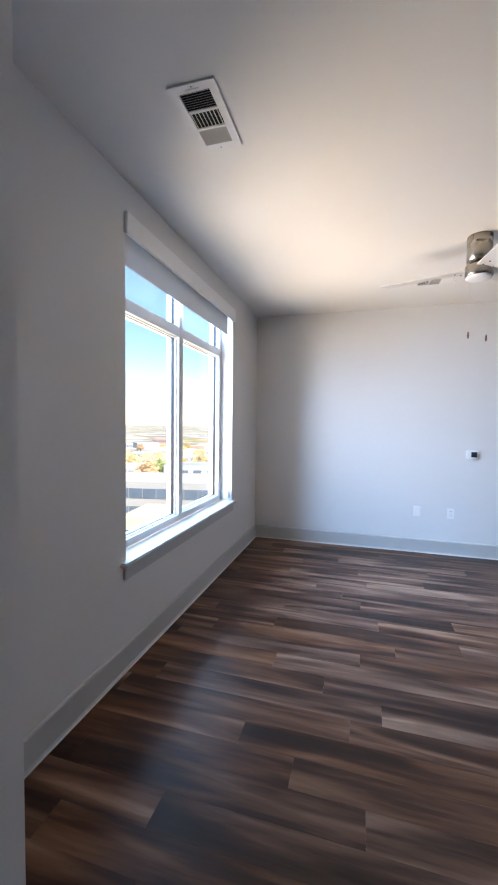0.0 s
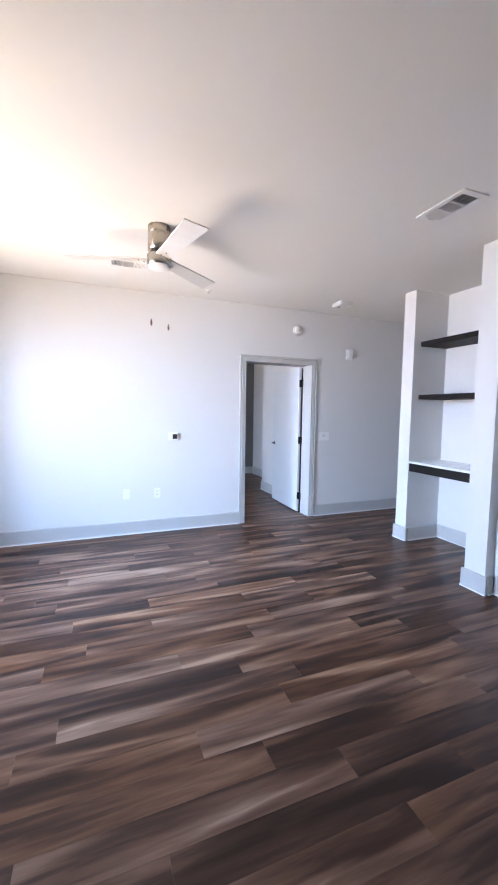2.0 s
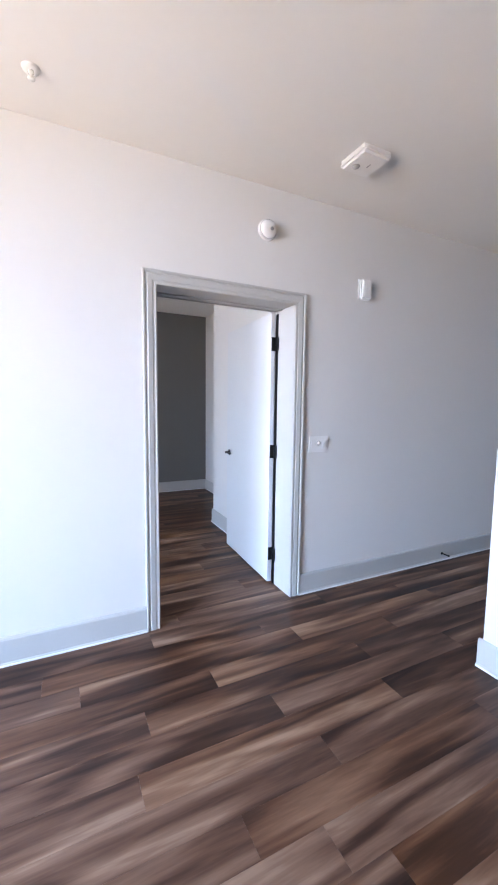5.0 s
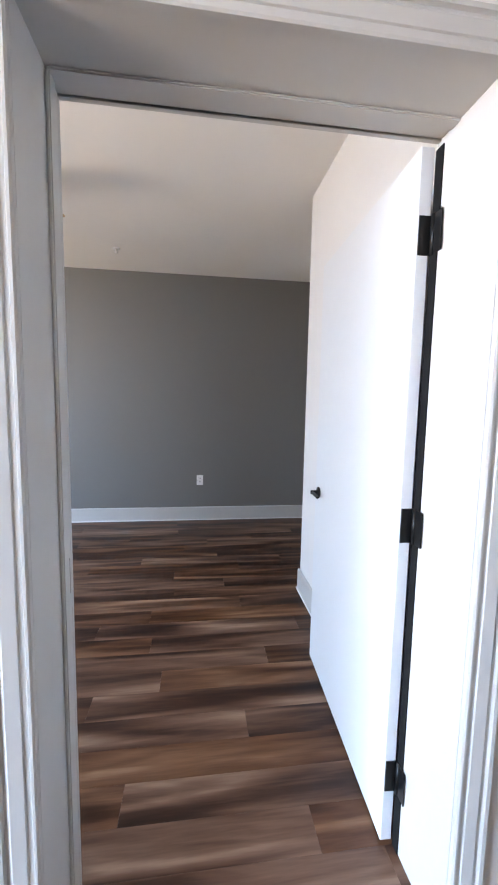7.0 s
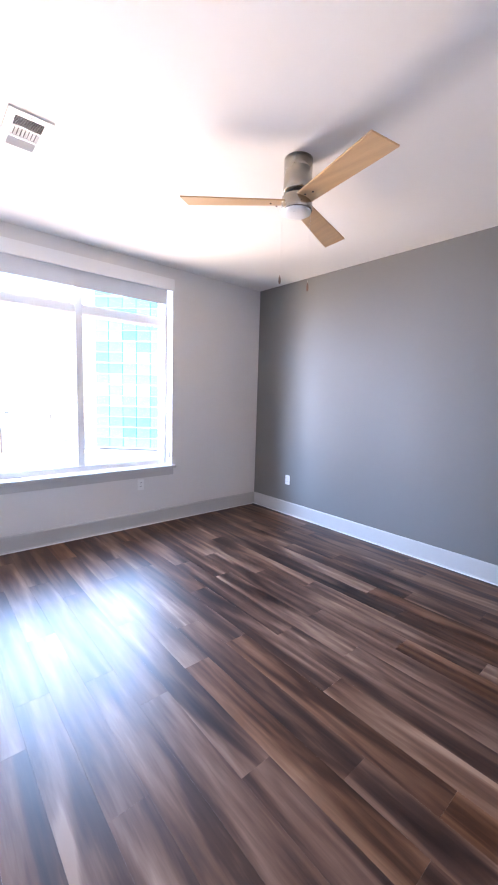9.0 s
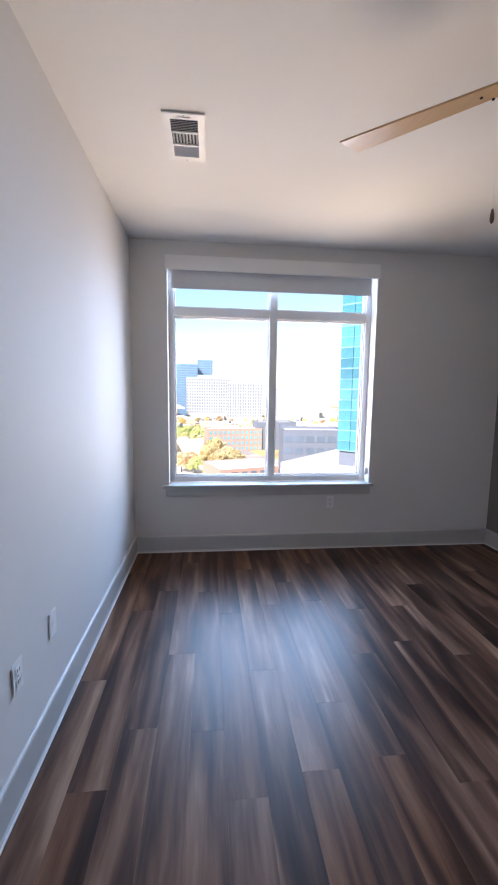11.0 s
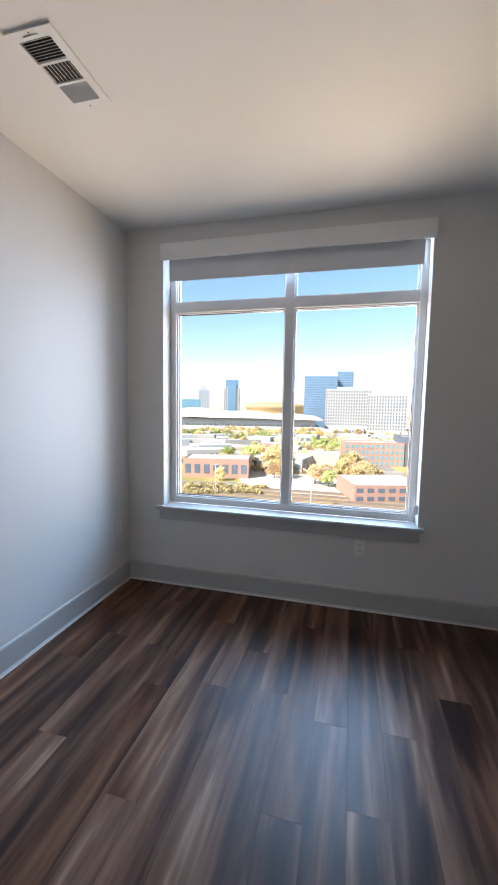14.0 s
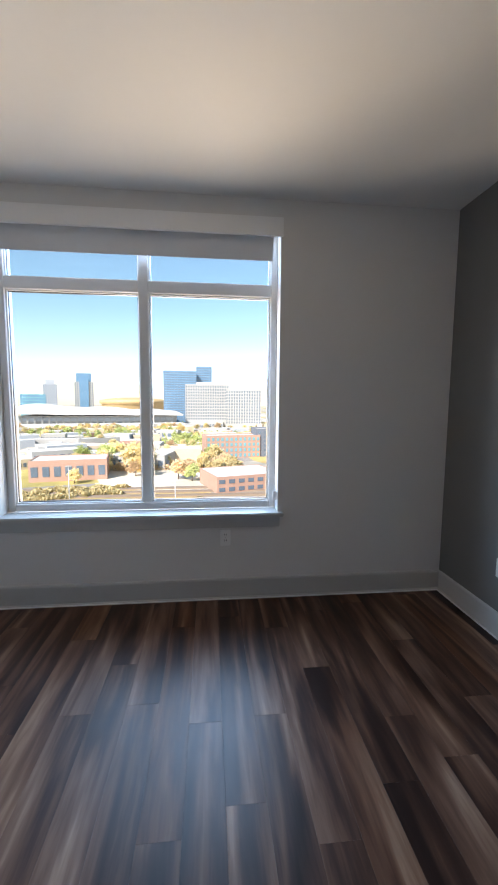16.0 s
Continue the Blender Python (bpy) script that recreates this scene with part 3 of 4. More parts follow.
switch = thing("light_switch", on_wall(4.478, 0, 1.097, "-y"), "white three gang light switch plate beside the door", "light switch")
part("plate", box(-0.084, 0.084, -0.058, 0.058, 0.0005, 0.006, 0.003), M["plastic"], switch)
for k in (-0.046, 0.046):
    part("rocker", box(k - 0.0165, k + 0.0165, -0.033, 0.033, 0.006, 0.0095, 0.002), M["plastic"], switch)
part("sensor_ring", lathe([(0, 0.006), (0.017, 0.006), (0.017, 0.0085), (0, 0.0085)], 28, Matrix.Translation((0, 0.008, 0))), M["bezel"], switch, "grey ring of the middle control")
part("knob", lathe([(0.0125, 0.0085), (0.0125, 0.013), (0.010, 0.015), (0, 0.0155)], 28, Matrix.Translation((0, 0.008, 0))), M["plastic"], switch)

thermostat = thing("thermostat", on_wall(2.425, 0, 1.118, "-y"), "white wall thermostat with a dark square screen", "thermostat")
part("base", box(-0.062, 0.062, -0.046, 0.046, 0.0005, 0.008, 0.003), M["plastic"], thermostat)
part("body", box(-0.055, 0.055, -0.042, 0.042, 0.008, 0.024, 0.005), M["plastic"], thermostat)
part("screen", box(-0.014, 0.040, -0.028, 0.028, 0.0235, 0.0250, 0.001, 1), M["dark"], thermostat, "dark glossy screen")
for k in range(3):
    part("button", box(-0.046, -0.026, -0.022 + 0.017 * k, -0.012 + 0.017 * k, 0.0235, 0.0255, 0.001, 1), M["plastic"], thermostat)

smoke = thing("smoke_detector", on_wall(4.034, 0, 2.475, "-y"), "round white smoke alarm above the door", "smoke alarm")
part("base", lathe([(0.064, 0.0005), (0.064, 0.010), (0.060, 0.012), (0, 0.012)], 40), M["plastic"], smoke)
part("cover", lathe([(0.056, 0.012), (0.056, 0.030), (0.046, 0.042), (0.020, 0.046), (0, 0.046)], 40), M["plastic"], smoke)
part("grille", lathe([(0.0565, 0.016), (0.0585, 0.018), (0.0585, 0.023), (0.0565, 0.025)], 40), M["bezel"], smoke)
part("test_button", lathe([(0.012, 0.0455), (0.012, 0.049), (0, 0.050)], 20, Matrix.Translation((0.012, -0.004, 0))), M["bezel"], smoke)

alarm = thing("alarm_box", on_wall(4.842, 0, 2.216, "-y"), "small white rounded alarm sounder high on the wall", "alarm")
part("base", box(-0.052, 0.052, -0.074, 0.074, 0.0005, 0.010, 0.004), M["plastic"], alarm)
part("cover", box(-0.048, 0.048, -0.070, 0.070, 0.010, 0.042, 0.012, 4), M["plastic"], alarm)
part("lens_strip", box(-0.030, -0.006, -0.052, 0.052, 0.0415, 0.045, 0.0015, 1), M["lens"], alarm)

strobe = thing("ceiling_alarm", Matrix.Translation((4.375, -0.50, H)) @ Matrix.Rotation(math.pi, 4, "X"), "square white ceiling alarm with rounded corners and strobe", "alarm")
part("base", box(-0.092, 0.092, -0.095, 0.095, 0.0005, 0.012, 0.004), M["plastic"], strobe)
part("cover", box(-0.098, 0.098, -0.102, 0.102, 0.012, 0.044, 0.014, 4), M["plastic"], strobe)
part("strobe_lens", lathe([(0.022, 0.0435), (0.020, 0.050), (0.010, 0.056), (0, 0.057)], 24, Matrix.Translation((-0.04, -0.03, 0))), M["bezel"], strobe, "clear grey strobe lens")
part("indicator", box(0.018, 0.024, -0.012, 0.018, 0.0435, 0.0455), M["bezel"], strobe)


def sprinkler(x, y):
    s = thing("fire_sprinkler", Matrix.Translation((x, y, H)), "small white pendent fire sprinkler in the ceiling", "sprinkler", "sprinklers")
    part("escutcheon", lathe([(0.036, -0.0006), (0.034, -0.006), (0.016, -0.010), (0, -0.010)], 32), M["plastic"], s)
    part("stem", lathe([(0.010, -0.010), (0.010, -0.020), (0.005, -0.024), (0.005, -0.034), (0, -0.034)], 16), M["plastic"], s)
    bm = bmesh.new()
    for k in (-1, 1):
        add_box(bm, k * 0.011 - 0.0015, k * 0.011 + 0.0015, -0.003, 0.003, -0.040, -0.018)
    part("yoke", bm, M["plastic"], s)
    part("deflector", lathe([(0, -0.039), (0.015, -0.040), (0.015, -0.042), (0, -0.042)], 20), M["plastic"], s)
    return s


sprinkler(2.754, -0.31)
sprinkler(2.36, -3.48)
sprinkler(2.903, 3.05)

stop = thing("door_stop", on_wall(5.86, -0.0145, 0.065, "-y"), "small black spring door stop on the baseboard", "door stop")
part("foot", lathe([(0, 0), (0.012, 0), (0.012, 0.004), (0.006, 0.007), (0, 0.007)], 20), M["iron"], stop)
part("spring", lathe([(0.0, 0.007)] + [(0.006 if i % 2 else 0.0045, 0.007 + i * 0.003) for i in range(19)] + [(0, 0.064)], 14), M["iron"], stop)
part("tip", lathe([(0, 0.062), (0.008, 0.062), (0.008, 0.074), (0.005, 0.077), (0, 0.077)], 16), M["dark"], stop)

# ---- niche: two shelves and a desk top ----
for z in (2.20, 1.628):
    s = thing("floating_shelf", Matrix.Translation((5.06, -1.765, z)), "espresso stained floating shelf set across the niche", "shelf", "niche shelves")
    part("board", box(-0.17, 0.1985, -0.5235, 0.5235, -0.048, 0.0, 0.002, 1), M["espresso"], s)
    part("front_edge", box(-0.178, -0.1702, -0.5235, 0.5235, -0.049, 0.001, 0.002, 1), M["espresso"], s)
desk = thing("niche_desk", Matrix.Translation((5.02, -1.765, 0.90)), "white quartz desk top on a dark wooden apron", "desk")
top = part("worktop", box(-0.235, 0.2385, -0.5235, 0.5235, -0.022, 0.0, 0.003), M["quartz"], desk, "white quartz worktop")
part("apron", box(-0.222, -0.200, -0.5235, 0.5235, -0.112, -0.0225, 0.002, 1), M["espresso"], desk, "espresso stained front apron")
part("grommet", lathe([(0.030, 0.0004), (0.030, 0.003), (0.024, 0.0035), (0, 0.0035)], 28, Matrix.Translation((0.12, -0.20, 0))), M["dark"], desk, "black cable grommet")

# tall flush panel in the recess past the pillar
panel = thing("tall_panel_door", Matrix.Translation((4.52, -3.04, 0)), "tall white flush panel beside the pillar", "cabinet door")
part("panel", box(-0.022, -0.021 + 0.018, -0.54, 0.54, 0.165, 2.45, 0.002, 1), M["white"], panel)

# ---- the city outside ----
GROUND = -28.0
REF = Vector((2.7, 2.0, 1.4))


def spot(az, dist):
    """A ground point: az degrees from straight out of the window, positive towards the charcoal wall's side."""
    a = radians(az)
    return Vector((REF.x - dist * math.cos(a), REF.y + dist * math.sin(a), GROUND))


def height(elev, dist):
    return REF.z + dist * math.tan(radians(elev)) - GROUND


def ground_material():
    m = bpy.data.materials.new("city_ground")
    m.use_nodes = True
    nt = m.node_tree
    b = nt.nodes["Principled BSDF"]
    b.inputs["Roughness"].default_value = 0.9
    geo = nt.nodes.new("ShaderNodeNewGeometry")
    vor = nt.nodes.new("ShaderNodeTexVoronoi")
    vor.inputs["Scale"].default_value = 0.028
    noi = nt.nodes.new("ShaderNodeTexNoise")
    noi.inputs["Scale"].default_value, noi.inputs["Detail"].default_value = 0.05, 8
    for n in (vor, noi):
        nt.links.new(geo.outputs["Position"], n.inputs["Vector"])
    sep = nt.nodes.new("ShaderNodeSeparateColor")
    nt.links.new(vor.outputs["Color"], sep.inputs[0])
    ramp = nt.nodes.new("ShaderNodeValToRGB")
    ramp.color_ramp.interpolation = "CONSTANT"
    el = ramp.color_ramp.elements
    el[0].position, el[0].color = 0.0, (0.42, 0.40, 0.37, 1)
    el[1].position, el[1].color = 0.3, (0.58, 0.54, 0.47, 1)
    for p, c in ((0.5, (0.48, 0.37, 0.15, 1)), (0.66, (0.26, 0.25, 0.24, 1)), (0.8, (0.36, 0.32, 0.11, 1)), (0.9, (0.66, 0.63, 0.58, 1))):
        el.new(p).color = c
    nt.links.new(sep.outputs[0], ramp.inputs["Fac"])
    mix = nt.nodes.new("ShaderNodeMix")
    mix.data_type = "RGBA"
    mix.blend_type = "MULTIPLY"
    mix.inputs["Factor"].default_value = 0.7
    r2 = nt.nodes.new("ShaderNodeValToRGB")
    r2.color_ramp.elements[0].position, r2.color_ramp.elements[0].color = 0.3, (0.5, 0.5, 0.45, 1)
    r2.color_ramp.elements[1].position, r2.color_ramp.elements[1].color = 0.7, (1.4, 1.35, 1.3, 1)
    nt.links.new(noi.outputs["Fac"], r2.inputs["Fac"])
    nt.links.new(ramp.outputs["Color"], mix.inputs["A"])
    nt.links.new(r2.outputs["Color"], mix.inputs["B"])
    nt.links.new(mix.outputs["Result"], b.inputs["Base Color"])
    return m


def leaf_material(name, colour):
    return let_through(material(name, colour, 0.7, vary=0.2, scale=0.9, per_object=0.2), 0.45)


C = {
    "ground": ground_material(),
    "road": material("asphalt", (0.16, 0.16, 0.165), 0.9, vary=0.15, scale=0.2),
    "rail": material("rail_ballast", (0.30, 0.22, 0.15), 0.9, vary=0.25, scale=0.3),
    "steel": material("rail_steel", (0.25, 0.22, 0.2), 0.5, 0.5, vary=0.1),
    "glass": material("tower_glass", (0.06, 0.23, 0.32), 0.08, 0.0, vary=0.35, scale=0.08, per_object=0.35, spec=0.5),
    "glass_blue": material("far_blue_glass", (0.14, 0.27, 0.42), 0.2, 0.1, vary=0.2, scale=0.05),
    "glass_teal": material("far_teal_glass", (0.18, 0.40, 0.46), 0.25, 0.1, vary=0.2, scale=0.05),
    "window": material("far_window", (0.13, 0.17, 0.22), 0.2, vary=0.3, scale=0.1),
    "stone": material("pale_stone", (0.38, 0.375, 0.36), 0.8, vary=0.06, scale=0.1),
    "grey": material("grey_cladding", (0.40, 0.43, 0.47), 0.7, vary=0.08, scale=0.1),
    "slate": material("slate_cladding", (0.14, 0.16, 0.20), 0.7, vary=0.12, scale=0.2),
    "brick": material("red_brick", (0.42, 0.26, 0.20), 0.85, vary=0.15, scale=0.3),
    "rust": material("bronze_cladding", (0.52, 0.36, 0.18), 0.6, vary=0.12, scale=0.05),
    "roof": material("white_roof_membrane", (0.56, 0.55, 0.53), 0.8, vary=0.1, scale=0.12),
    "tan": material("tan_render", (0.62, 0.51, 0.36), 0.85, vary=0.1, scale=0.2),
    "bark": material("bark", (0.10, 0.075, 0.055), 0.9, vary=0.2),
    "leaf_gold": leaf_material("gold_leaves", (0.80, 0.68, 0.38)),
    "leaf_green": leaf_material("green_leaves", (0.56, 0.60, 0.26)),
    "leaf_rust": leaf_material("rust_leaves", (0.74, 0.57, 0.36)),
    "metal": material("pale_metal", (0.5, 0.5, 0.5), 0.5, 0.3, vary=0.05),
}

bm = bmesh.new()
bmesh.ops.create_grid(bm, x_segments=2, y_segments=2, size=4600, matrix=Matrix.Translation((0, 0, GROUND)))
tagged(part("ground", bm, C["ground"]), "pale city ground of lots, grass and paving far below", "ground", kind="structure")


def strip(name, a, b, width, z, mat, label, category):
    d = (b - a).normalized()
    n = Vector((-d.y, d.x, 0)) * width / 2
    bm = bmesh.new()
    lo = [bm.verts.new(Vector((p.x, p.y, GROUND))) for p in (a - n, b - n, b + n, a + n)]
    hi = [bm.verts.new(Vector((p.x, p.y, GROUND + z))) for p in (a - n, b - n, b + n, a + n)]
    bm.faces.new(hi)
    for i in range(4):
        j = (i + 1) % 4
        bm.faces.new((lo[i], lo[j], hi[j], hi[i]))
    return tagged(part(name, bm, mat), label, category, kind="structure")


def facing(az, dist, turn=0):
    """A frame on the ground whose +x runs to the right as seen from the window, +y away from it."""
    p = spot(az, dist)
    return Matrix.Translation(p) @ Matrix.Rotation(radians(90 - az + turn), 4, "Z")


def block(az, dist, w, d, h, wall, label, rows=0, cols=0, win="window", roof="roof", turn=0, name="city_building", wide=0.6, tall=0.5, base=0.0, group="city buildings", crown=0.0):
    """A flat-roofed building with parapet and a grid of window openings on the near and right faces."""
    t = thing(name, facing(az, dist, turn), label, "building", group)
    bm = bmesh.new()
    add_box(bm, -w / 2, w / 2, 0, d, 0, h)
    p = min(1.0, h * 0.06)
    for q in ((-w / 2, w / 2, 0, 0.4, h, h + p), (-w / 2, w / 2, d - 0.4, d, h, h + p), (-w / 2, -w / 2 + 0.4, 0.4, d - 0.4, h, h + p), (w / 2 - 0.4, w / 2, 0.4, d - 0.4, h, h + p)):
        add_box(bm, *q)
    part("wall", bm, C[wall], t)
    part("roof", box(-w / 2 + 0.41, w / 2 - 0.41, 0.41, d - 0.41, h + 0.004, h + 0.15), C[roof], t)
    if crown:
        part("roof_plant", box(-w * 0.25, w * 0.2, d * 0.3, d * 0.7, h + 0.155, h + crown), C["metal"], t)
    if rows:
        cw, rh = w / cols, (h - base) / rows
        near = rows * cols <= 60
        joined = bmesh.new()
        for i in range(cols):
            for j in range(rows):
                x = -w / 2 + (i + 0.5) * cw
                z = base + (j + 0.5) * rh
                q = (x - cw * wide / 2, x + cw * wide / 2, -0.12, -0.02, z - rh * tall / 2, z + rh * tall / 2)
                if near:
                    part("window", box(*q), C[win], t)
                else:
                    add_box(joined, *q)
        if near:
            joined.free()
        else:
            tagged(part("windows", joined, C[win], t), kind="stuff")
    return t


# skyline, far
block(-27.0, 900, 26, 26, height(3.2, 900), "glass_teal", "teal glass office tower on the skyline", 20, 6, "glass_blue", wide=0.85, tall=0.7)
block(-23.2, 820, 42, 30, height(0.95, 820), "glass_teal", "low teal glass office block", 8, 10, "glass_blue", wide=0.8, tall=0.6)
g = block(-21.2, 950, 28, 28, height(2.3, 950), "grey", "grey office tower with stepped crown", 18, 7, wide=0.5, tall=0.6)
part("stepped_crown", box(-9, 9, 5, 23, height(2.3, 950), height(2.95, 950)), C["grey"], g)
n = block(-17.1, 900, 38, 26, height(2.7, 900), "stone", "pale tower with a notched blue glass crown", 18, 9, wide=0.55, tall=0.6)
part("glass_shaft", box(-9, 9, -1.5, 20, 0, height(3.1, 900)), C["glass_blue"], n, "blue glass centre shaft")
part("glass_crown", box(-15, 15, 2, 22, height(2.75, 900), height(3.9, 900)), C["glass_blue"], n, "blue glass crown")
block(-4.2, 560, 46, 30, height(4.5, 560), "glass_blue", "wide blue glass hotel tower", 22, 12, "window", wide=0.8, tall=0.5)
block(-0.75, 590, 23, 24, height(5.15, 590), "glass_blue", "slim blue glass tower", 24, 6, "window", wide=0.8, tall=0.5)
block(-0.3, 470, 52, 26, height(2.6, 470), "stone", "white gridded hotel block", 12, 18, wide=0.55, tall=0.6, base=9, crown=4)
block(5.0, 440, 40, 26, height(1.9, 440), "stone", "white apartment slab with roof plant", 11, 14, wide=0.5, tall=0.65, base=6, crown=3.5)
block(9.6, 520, 22, 20, height(1.3, 520), "grey", "pale grey apartment tower", 12, 6, wide=0.5, tall=0.5)
block(13.2, 470, 46, 22, height(-0.6, 470), "stone", "white stepped apartment block", 9, 14, wide=0.45, tall=0.5)
block(16.0, 600, 30, 22, height(0.9, 600), "stone", "white gridded tower block", 13, 8, wide=0.45, tall=0.5)
for az, e in ((-30, 0.6), (-33, 1.2), (22, 0.4), (27, 1.0), (33, 0.4)):
    block(az, 1000, 50, 30, height(e, 1000), "stone", "pale office block far off", 8, 10)


# convention hall: a white roof of three swells over a stepped, glazed front
hall = thing("convention_hall", facing(-14.6, 440), "long white convention hall with a waved roof", "building")
part("wall", box(-82, 78, 8, 110, 0, 15), C["stone"], hall)
part("glass_front", box(-78, 74, 7.2, 7.95, 9.5, 13), C["grey"], hall, "grey glazed front")
part("terrace", box(-86, 84, -14, 7.1, 0, 7.2, 0.3, 1), C["roof"], hall, "white terrace slab")
for k in range(24):
    x = -80 + 6.6 * k
    part("column", box(x - 0.45, x + 0.45, 4.4, 5.3, 7.2, 15.2), C["stone"], hall)
bm = bmesh.new()
rows_ = []
for i in range(101):
    x = -88 + 172 * i / 100
    swell = max(0.0, math.cos((x + 42) / 52)) * 9 + max(0.0, math.cos((x - 26) / 30)) * 4.5 + max(0.0, math.cos((x - 70) / 24)) * 5
    rows_.append([bm.verts.new((x, y, 15.4 + swell * f + k)) for y, f in ((-1, 0.25), (30, 0.75), (62, 1.0), (115, 0.9)) for k in (0, -1.3)])
for a, b in zip(rows_, rows_[1:]):
    for k in (0, 2, 4):
        bm.faces.new((a[k], b[k], b[k + 2], a[k + 2]))
        bm.faces.new((a[k + 1], a[k + 3], b[k + 3], b[k + 1]))
    bm.faces.new((a[0], a[1], b[1], b[0]))
part("wave_roof", bm, C["roof"], hall, "white waved roof")
arena = thing("arena", facing(-10.5, 800), "round bronze clad arena with a shallow dome", "building")
ah = height(0.35, 800)
part("drum", lathe([(62, 0), (62, ah - 8), (66, ah - 6), (66, ah), (63, ah), (0, ah)], 64), C["rust"], arena)
part("roof", lathe([(62.5, ah + 0.02), (50, ah + 2.5), (28, ah + 4.6), (0, ah + 5.4)], 64), C["rust"], arena, "shallow bronze dome")

# middle ground
block(3.6, 208, 30, 14, height(-4.9, 208), "brick", "red brick loft building with teal panels", 4, 12, "glass_teal", turn=14, wide=0.5, tall=0.6)
block(9.8, 215, 22, 16, height(-3.9, 215), "slate", "slate clad apartment block", 6, 6, turn=14, wide=0.5, tall=0.5)
block(6.3, 238, 11, 16, height(-4.6, 238), "rust", "orange clad stair tower", 4, 2, turn=14)
block(6.2, 128, 24, 20, height(-10.7, 128), "brick", "red brick warehouse with a white roof", 2, 7, turn=24)
block(15.3, 120, 20, 16, height(-5.2, 120), "slate", "dark clad mid-rise block", 5, 6, turn=10, wide=0.7, tall=0.5)
block(-19.4, 158, 27, 16, height(-7.9, 158), "brick", "low red brick warehouse with a long white roof", 1, 7, turn=-8)
block(-20.6, 205, 22, 14, 6.0, "stone", "low white roofed workshop by the railway", 1, 6, turn=12)
rng = random.Random(5)
walls = ("tan", "stone", "tan", "grey", "stone", "brick", "stone")
for i in range(300):
    az, dist = rng.uniform(-36, 74) if i % 3 else rng.uniform(-28, 16), rng.uniform(150, 620)
    e = math.degrees(math.atan((GROUND - REF.z) / dist))
    if -14 < e < -9.6 and az < 0 or dist < 275 and -2 < az < 18 or (az > 26 and dist < 210):
        continue
    h = rng.uniform(3, 7)
    block(az, dist, rng.uniform(9, 30), rng.uniform(8, 20), h, rng.choice(walls), rng.choice(("low white roofed warehouse", "low flat roofed shop building", "small flat roofed workshop")) + " in the city", 1 if i % 2 else 0, rng.randint(3, 7), turn=rng.uniform(-25, 25), tall=0.4)

# seen from the living room: a grey glazed garage below, a road and lots
block(60, 112, 60, 24, 11.0, "stone", "long low building with dark ribbon windows", 2, 14, turn=-20, wide=0.95, tall=0.55)
block(63, 74, 34, 14, 9.0, "tan", "tan flat roofed annex below", 1, 6, turn=-20)
block(66, 190, 40, 18, 8.0, "grey", "grey metal roofed depot", 1, 6, roof="grey")

# railway, roads, poles
for k, off in enumerate((0, 6, 12, 18)):
    a, b = spot(-44, 165 + off), spot(9, 118 + off)
    strip("railway", a, b, 3.6, 0.25, C["rail"], "brown ballast railway track bed", "railway")
    d = (b - a).normalized()
    nn = Vector((-d.y, d.x, 0))
    for s in (-0.72, 0.72):
        strip("rail", a + nn * s, b + nn * s, 0.14, 0.42, C["steel"], "rusty steel rail", "rail")
strip("road", spot(-34, 240), spot(-16, 420), 14, 0.06, C["road"], "grey asphalt road", "road")
strip("road", spot(-16, 420), spot(12, 400), 12, 0.05, C["road"], "grey asphalt road", "road")
strip("road", spot(48, 150), spot(75, 190), 12, 0.06, C["road"], "grey asphalt road", "road")
for az, dist, h in ((-19.45, 128, 10), (-5.1, 112, 9), (-27, 150, 10)):
    pole = thing("light_pole", facing(az, dist), "tall pale metal light pole by the railway", "street lamp", "light poles")
    part("mast", lathe([(0.16, 0), (0.09, h), (0, h)], 10), C["metal"], pole)
    part("lamp_head", box(-0.9, 0.9, -0.2, 0.2, h - 0.05, h + 0.25, 0.06), C["metal"], pole)


# ---- trees ----
def tree(leaf, seed, label):
    r = random.Random(seed)
    t = thing("tree", Matrix.Identity(4), label, "tree", "street trees")
    bm = bmesh.new()
    add_lathe(bm, [(0.35, 0), (0.25, 1.5), (0.18, 4.0), (0.05, 7.0), (0, 7.1)], 8)
    for k in range(6):
        a = r.uniform(0, 6.28)
        add_lathe(bm, [(0.11, 0), (0.03, 3.4), (0, 3.5)], 5, Matrix.Translation((0, 0, 2.2 + 0.5 * k)) @ Matrix.Rotation(a, 4, "Z") @ Matrix.Rotation(radians(r.uniform(35, 60)), 4, "Y"))
    part("trunk", bm, C["bark"], t)
    verts, faces = [], []
    for c in range(44):
        a, b = r.uniform(0, 6.28), math.acos(r.uniform(-0.7, 1))
        q = r.uniform(0.45, 1.0)
        cx, cy, cz = 3.4 * q * math.sin(b) * math.cos(a), 3.4 * q * math.sin(b) * math.sin(a), 4.8 + 3.4 * q * math.cos(b)
        for l in range(26):
            px, py, pz = (r.gauss(0, 0.55) for _ in range(3))
            s = r.uniform(0.28, 0.6)
            u = Vector((r.gauss(0, 1), r.gauss(0, 1), r.gauss(0, 1))).normalized()
            v = u.orthogonal().normalized()
            o = Vector((cx + px, cy + py, cz + pz * 0.8))
            k = len(verts)
            verts += [o + u * s, o + v * s * 0.7, o - u * s, o - v * s * 0.7]
            faces.append((k, k + 1, k + 2, k + 3))
    me = bpy.data.meshes.new("crown")
    me.from_pydata([tuple(p) for p in verts], [], faces)
    me.materials.append(C[leaf])
    crown = new("crown", me)
    crown.parent = t
    return t


